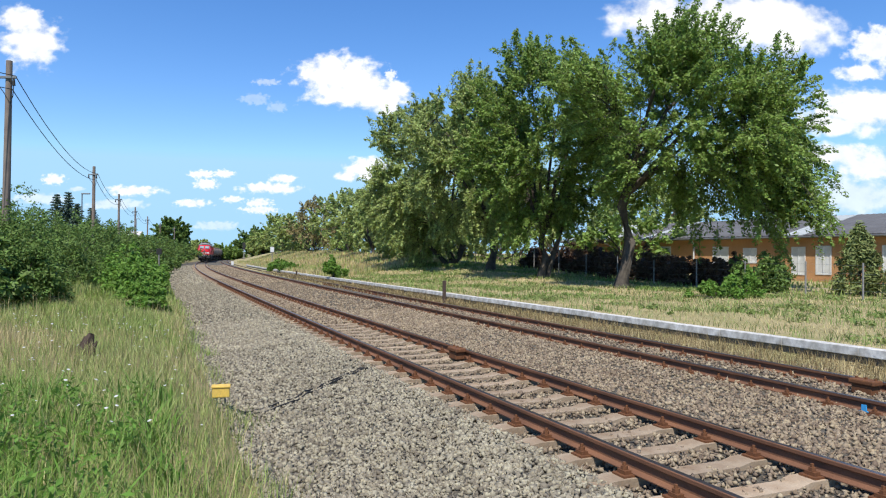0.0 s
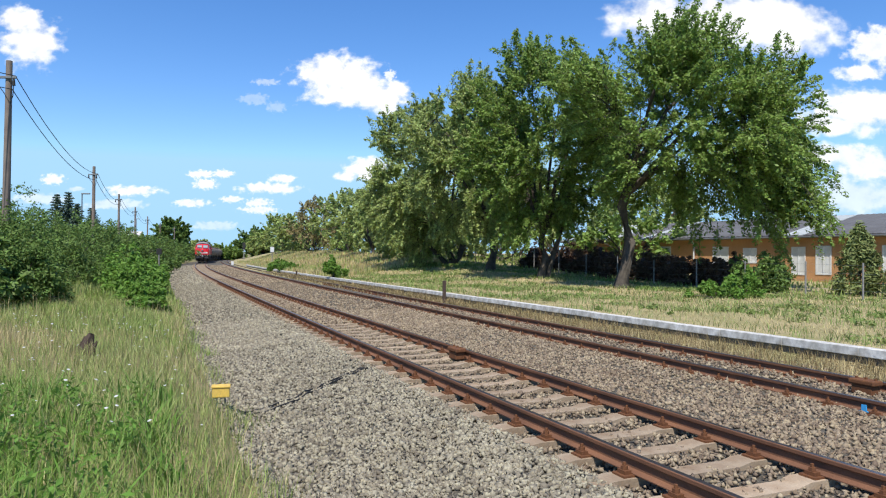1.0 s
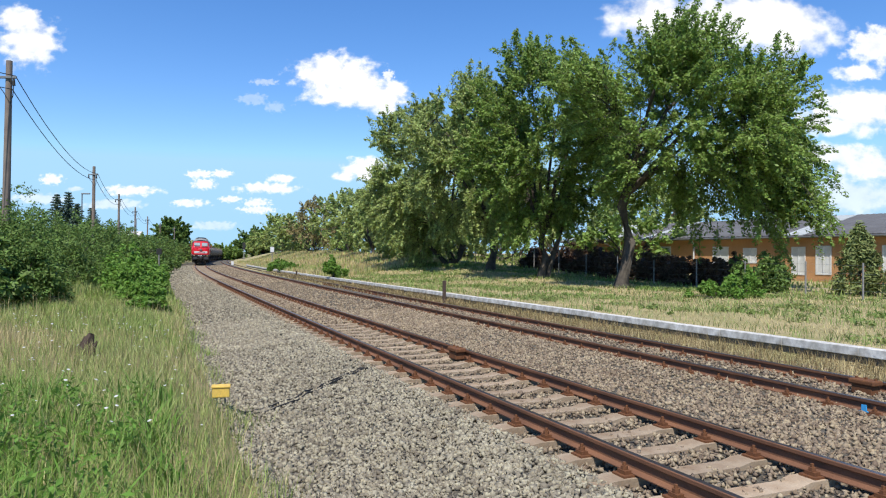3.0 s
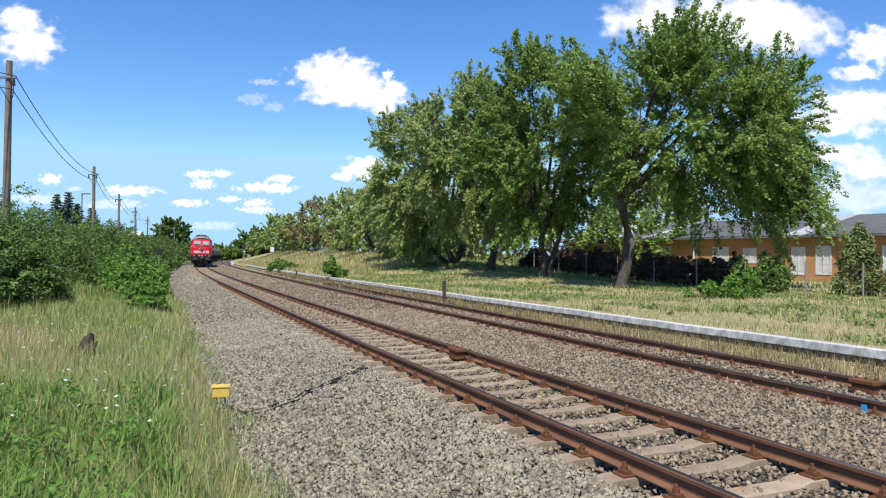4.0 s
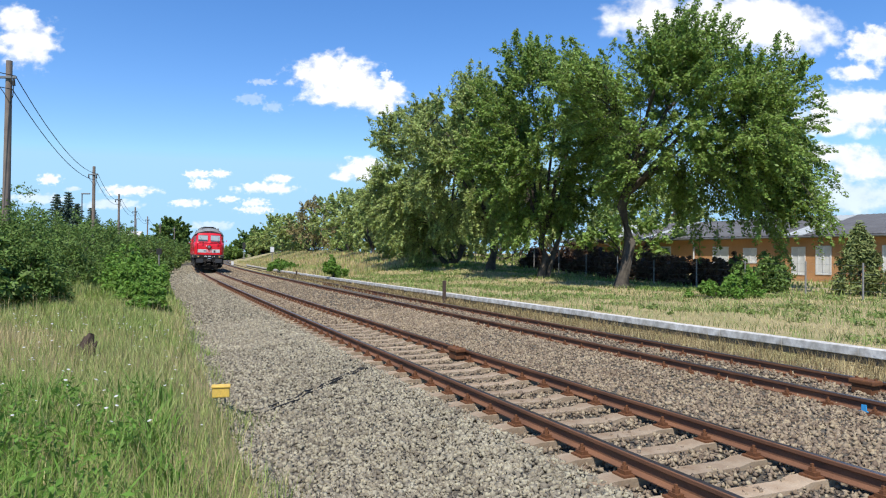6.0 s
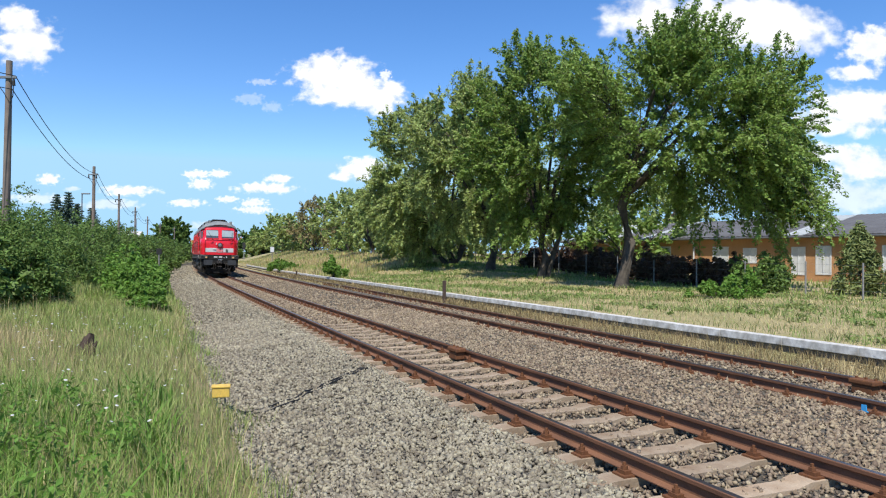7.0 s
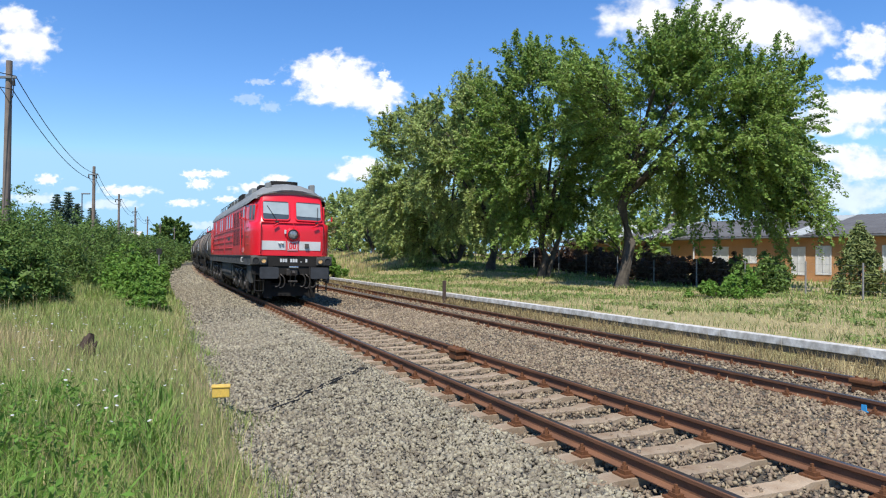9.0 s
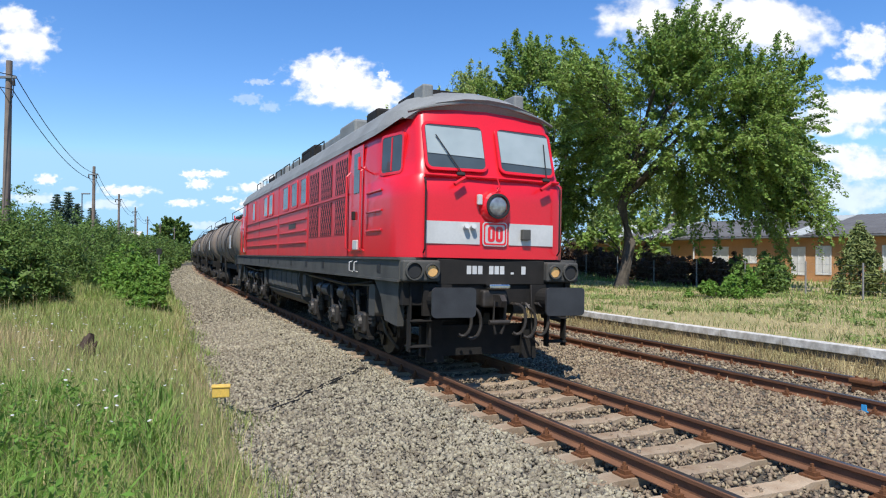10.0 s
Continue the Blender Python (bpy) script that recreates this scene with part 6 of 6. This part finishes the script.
# ---- clouds, far off ----
def cloud_material(lobes, seed, dens, size):
    """White vapour whose outline follows a few soft lobes, frayed by noise."""
    m = bpy.data.materials.new("cloud")
    m.use_nodes = True
    n, l = m.node_tree.nodes, m.node_tree.links
    n.remove(n["Principled BSDF"])
    co = n.new("ShaderNodeTexCoord").outputs["Object"]
    mp = n.new("ShaderNodeMapping")
    mp.inputs["Location"].default_value = (seed * 17.3, seed * 5.1, seed * 9.7)
    mp.inputs["Scale"].default_value = (1 / size, 1 / size, 1.35 / size)
    l.new(co, mp.inputs["Vector"])
    nz = n.new("ShaderNodeTexNoise")
    nz.inputs["Scale"].default_value, nz.inputs["Detail"].default_value, nz.inputs["Roughness"].default_value = 1.0, 8, 0.52
    l.new(mp.outputs[0], nz.inputs["Vector"])
    near = None
    for x, z, a, b in lobes:
        sc = n.new("ShaderNodeMapping")
        sc.inputs["Location"].default_value = (-x / a, 0, -z / b)
        sc.inputs["Scale"].default_value = (1 / a, 0, 1 / b)
        l.new(co, sc.inputs["Vector"])
        ln = n.new("ShaderNodeVectorMath")
        ln.operation = "LENGTH"
        l.new(sc.outputs[0], ln.inputs[0])
        if near is None:
            near = ln.outputs["Value"]
        else:
            mi = n.new("ShaderNodeMath")
            mi.operation = "SMOOTH_MIN"
            mi.inputs[2].default_value = 0.25
            l.new(near, mi.inputs[0]), l.new(ln.outputs["Value"], mi.inputs[1])
            near = mi.outputs[0]
    ma = n.new("ShaderNodeMath")
    ma.operation = "MULTIPLY_ADD"
    ma.inputs[1].default_value, ma.inputs[2].default_value = 2.0, -1.0 + 0.86
    l.new(nz.outputs[0], ma.inputs[0])
    sb = n.new("ShaderNodeMath")
    sb.operation = "SUBTRACT"
    l.new(ma.outputs[0], sb.inputs[0]), l.new(near, sb.inputs[1])
    mr = n.new("ShaderNodeMapRange")
    mr.interpolation_type = "SMOOTHSTEP"
    mr.inputs[1].default_value, mr.inputs[2].default_value, mr.inputs[4].default_value = -0.42, 0.3, dens
    l.new(sb.outputs[0], mr.inputs[0])
    # the sheet glows by itself; noise dims the glow as slight painted shading
    em = n.new("ShaderNodeEmission")
    tone = n.new("ShaderNodeMapRange")
    tone.inputs[1].default_value, tone.inputs[2].default_value, tone.inputs[3].default_value, tone.inputs[4].default_value = 0.3, 0.6, 0.80, 0.93
    l.new(nz.outputs[0], tone.inputs[0])
    em.inputs["Color"].default_value = (0.955, 0.975, 1.0, 1)
    l.new(tone.outputs[0], em.inputs["Strength"])
    tr = n.new("ShaderNodeBsdfTransparent")
    mx = n.new("ShaderNodeMixShader")
    l.new(mr.outputs[0], mx.inputs[0]), l.new(tr.outputs[0], mx.inputs[1]), l.new(em.outputs[0], mx.inputs[2])
    l.new(mx.outputs[0], n["Material Output"].inputs["Surface"])
    return m


FAR_SKY = 3000.0
clouds = []


def cloud(dens, *lobes):
    """A cloud far off: lobes as bearing and height slopes in thousandths, with half width and half height."""
    L = [tuple(q / 1000 * FAR_SKY for q in lobe) for lobe in lobes]
    x0, x1 = min(q[0] - 1.7 * q[2] for q in L), max(q[0] + 1.7 * q[2] for q in L)
    z0, z1 = min(q[1] - 1.7 * q[3] for q in L), max(q[1] + 1.7 * q[3] for q in L)
    cx, cz, A, Bh = (x0 + x1) / 2, (z0 + z1) / 2, (x1 - x0) / 2, (z1 - z0) / 2
    n, k = 6, len(clouds)
    v = [((i / n * 2 - 1) * A, 0.06 * A * ((i / n * 2 - 1) ** 2 + (j / n * 2 - 1) ** 2), (j / n * 2 - 1) * Bh) for j in range(n + 1) for i in range(n + 1)]
    f = [(j * (n + 1) + i, j * (n + 1) + i + 1, (j + 1) * (n + 1) + i + 1, (j + 1) * (n + 1) + i) for j in range(n) for i in range(n)]
    size = 0.55 * (L[0][2] * L[0][3]) ** 0.5
    c = sheet("cloud", v, f, cloud_material([(a - cx, b - cz, w, h) for a, b, w, h in L], k + 1.0, dens, size), smooth=True)
    c.location = (cx, FAR_SKY + 10 * k, cz)
    c.visible_shadow = False
    tagged(c, "white fair-weather cloud in the blue sky", "cloud", "clouds in the sky", kind="structure")
    clouds.append(c)


cloud(1.0, (-171, 272, 50, 30), (-131, 260, 46, 32), (-94, 237, 49, 22), (-150, 240, 54, 17))
cloud(0.8, (-80, 270, 8, 8))
cloud(1.0, (424, 360, 142, 44), (521, 347, 60, 44), (340, 358, 80, 34))
cloud(0.95, (625, 224, 80, 30), (583, 204, 52, 15))
cloud(0.9, (652, 325, 39, 27), (630, 283, 37, 11))
cloud(0.85, (592, 160, 80, 17), (647, 142, 59, 20))
cloud(0.55, (617, 96, 75, 27))
cloud(0.9, (-630, 323, 44, 40), (-649, 357, 35, 20))
cloud(0.95, (-362, 108, 18, 8), (-370, 123, 22, 6), (-336, 124, 15, 6))
cloud(0.9, (-265, 103, 44, 8), (-246, 118, 20, 7))
cloud(0.25, (-290, 240, 21, 9), (-257, 227, 13, 8))
cloud(0.9, (-114, 135, 35, 17), (-148, 123, 20, 8))
cloud(0.85, (-479, 98, 42, 8))
cloud(0.5, (-510, 77, 46, 8))
cloud(0.8, (-389, 80, 27, 6))
cloud(0.8, (-330, 87, 18, 5), (-287, 82, 20, 7), (-288, 71, 28, 6))
cloud(0.85, (-610, 116, 18, 8))
cloud(0.5, (-634, 86, 46, 8), (-578, 102, 12, 4))
cloud(0.35, (-280, 273, 20, 5))
cloud(0.4, (-360, 46, 34, 7))


def motions():
    steps = [i / 4 for i in range(41)]
    walk(loco, [(t, vehicle_pose(front(t)) @ pose(0.05, 0, 0)) for t in steps])
    for i, w in enumerate(wagons):
        off = LOCO_LEN + i * WAGON_LEN
        walk(w, [(t, vehicle_pose(front(t) + off, 2.3, WAGON_LEN - 2.3)) for t in steps])
    for c in clouds:
        x, y, z = c.location
        walk(c, [(0.0, pose(x, y, z)), (10.0, pose(x - 33, y, z))])
    for ax in loco_sets:
        y = ax.location.y
        walk(ax, [(k / 30, Matrix.Translation((0, y, 0.525)) @ Matrix.Rotation(SPEED * k / 30 / 0.525, 4, "X")) for k in range(301)])
    for w in wagons[:3]:
        for ax in [c for c in w.children if c.name.startswith("wheelset")]:
            y = ax.location.y
            walk(ax, [(k / 30, Matrix.Translation((0, y, 0.46)) @ Matrix.Rotation(SPEED * k / 30 / 0.46, 4, "X")) for k in range(301)])


motions()
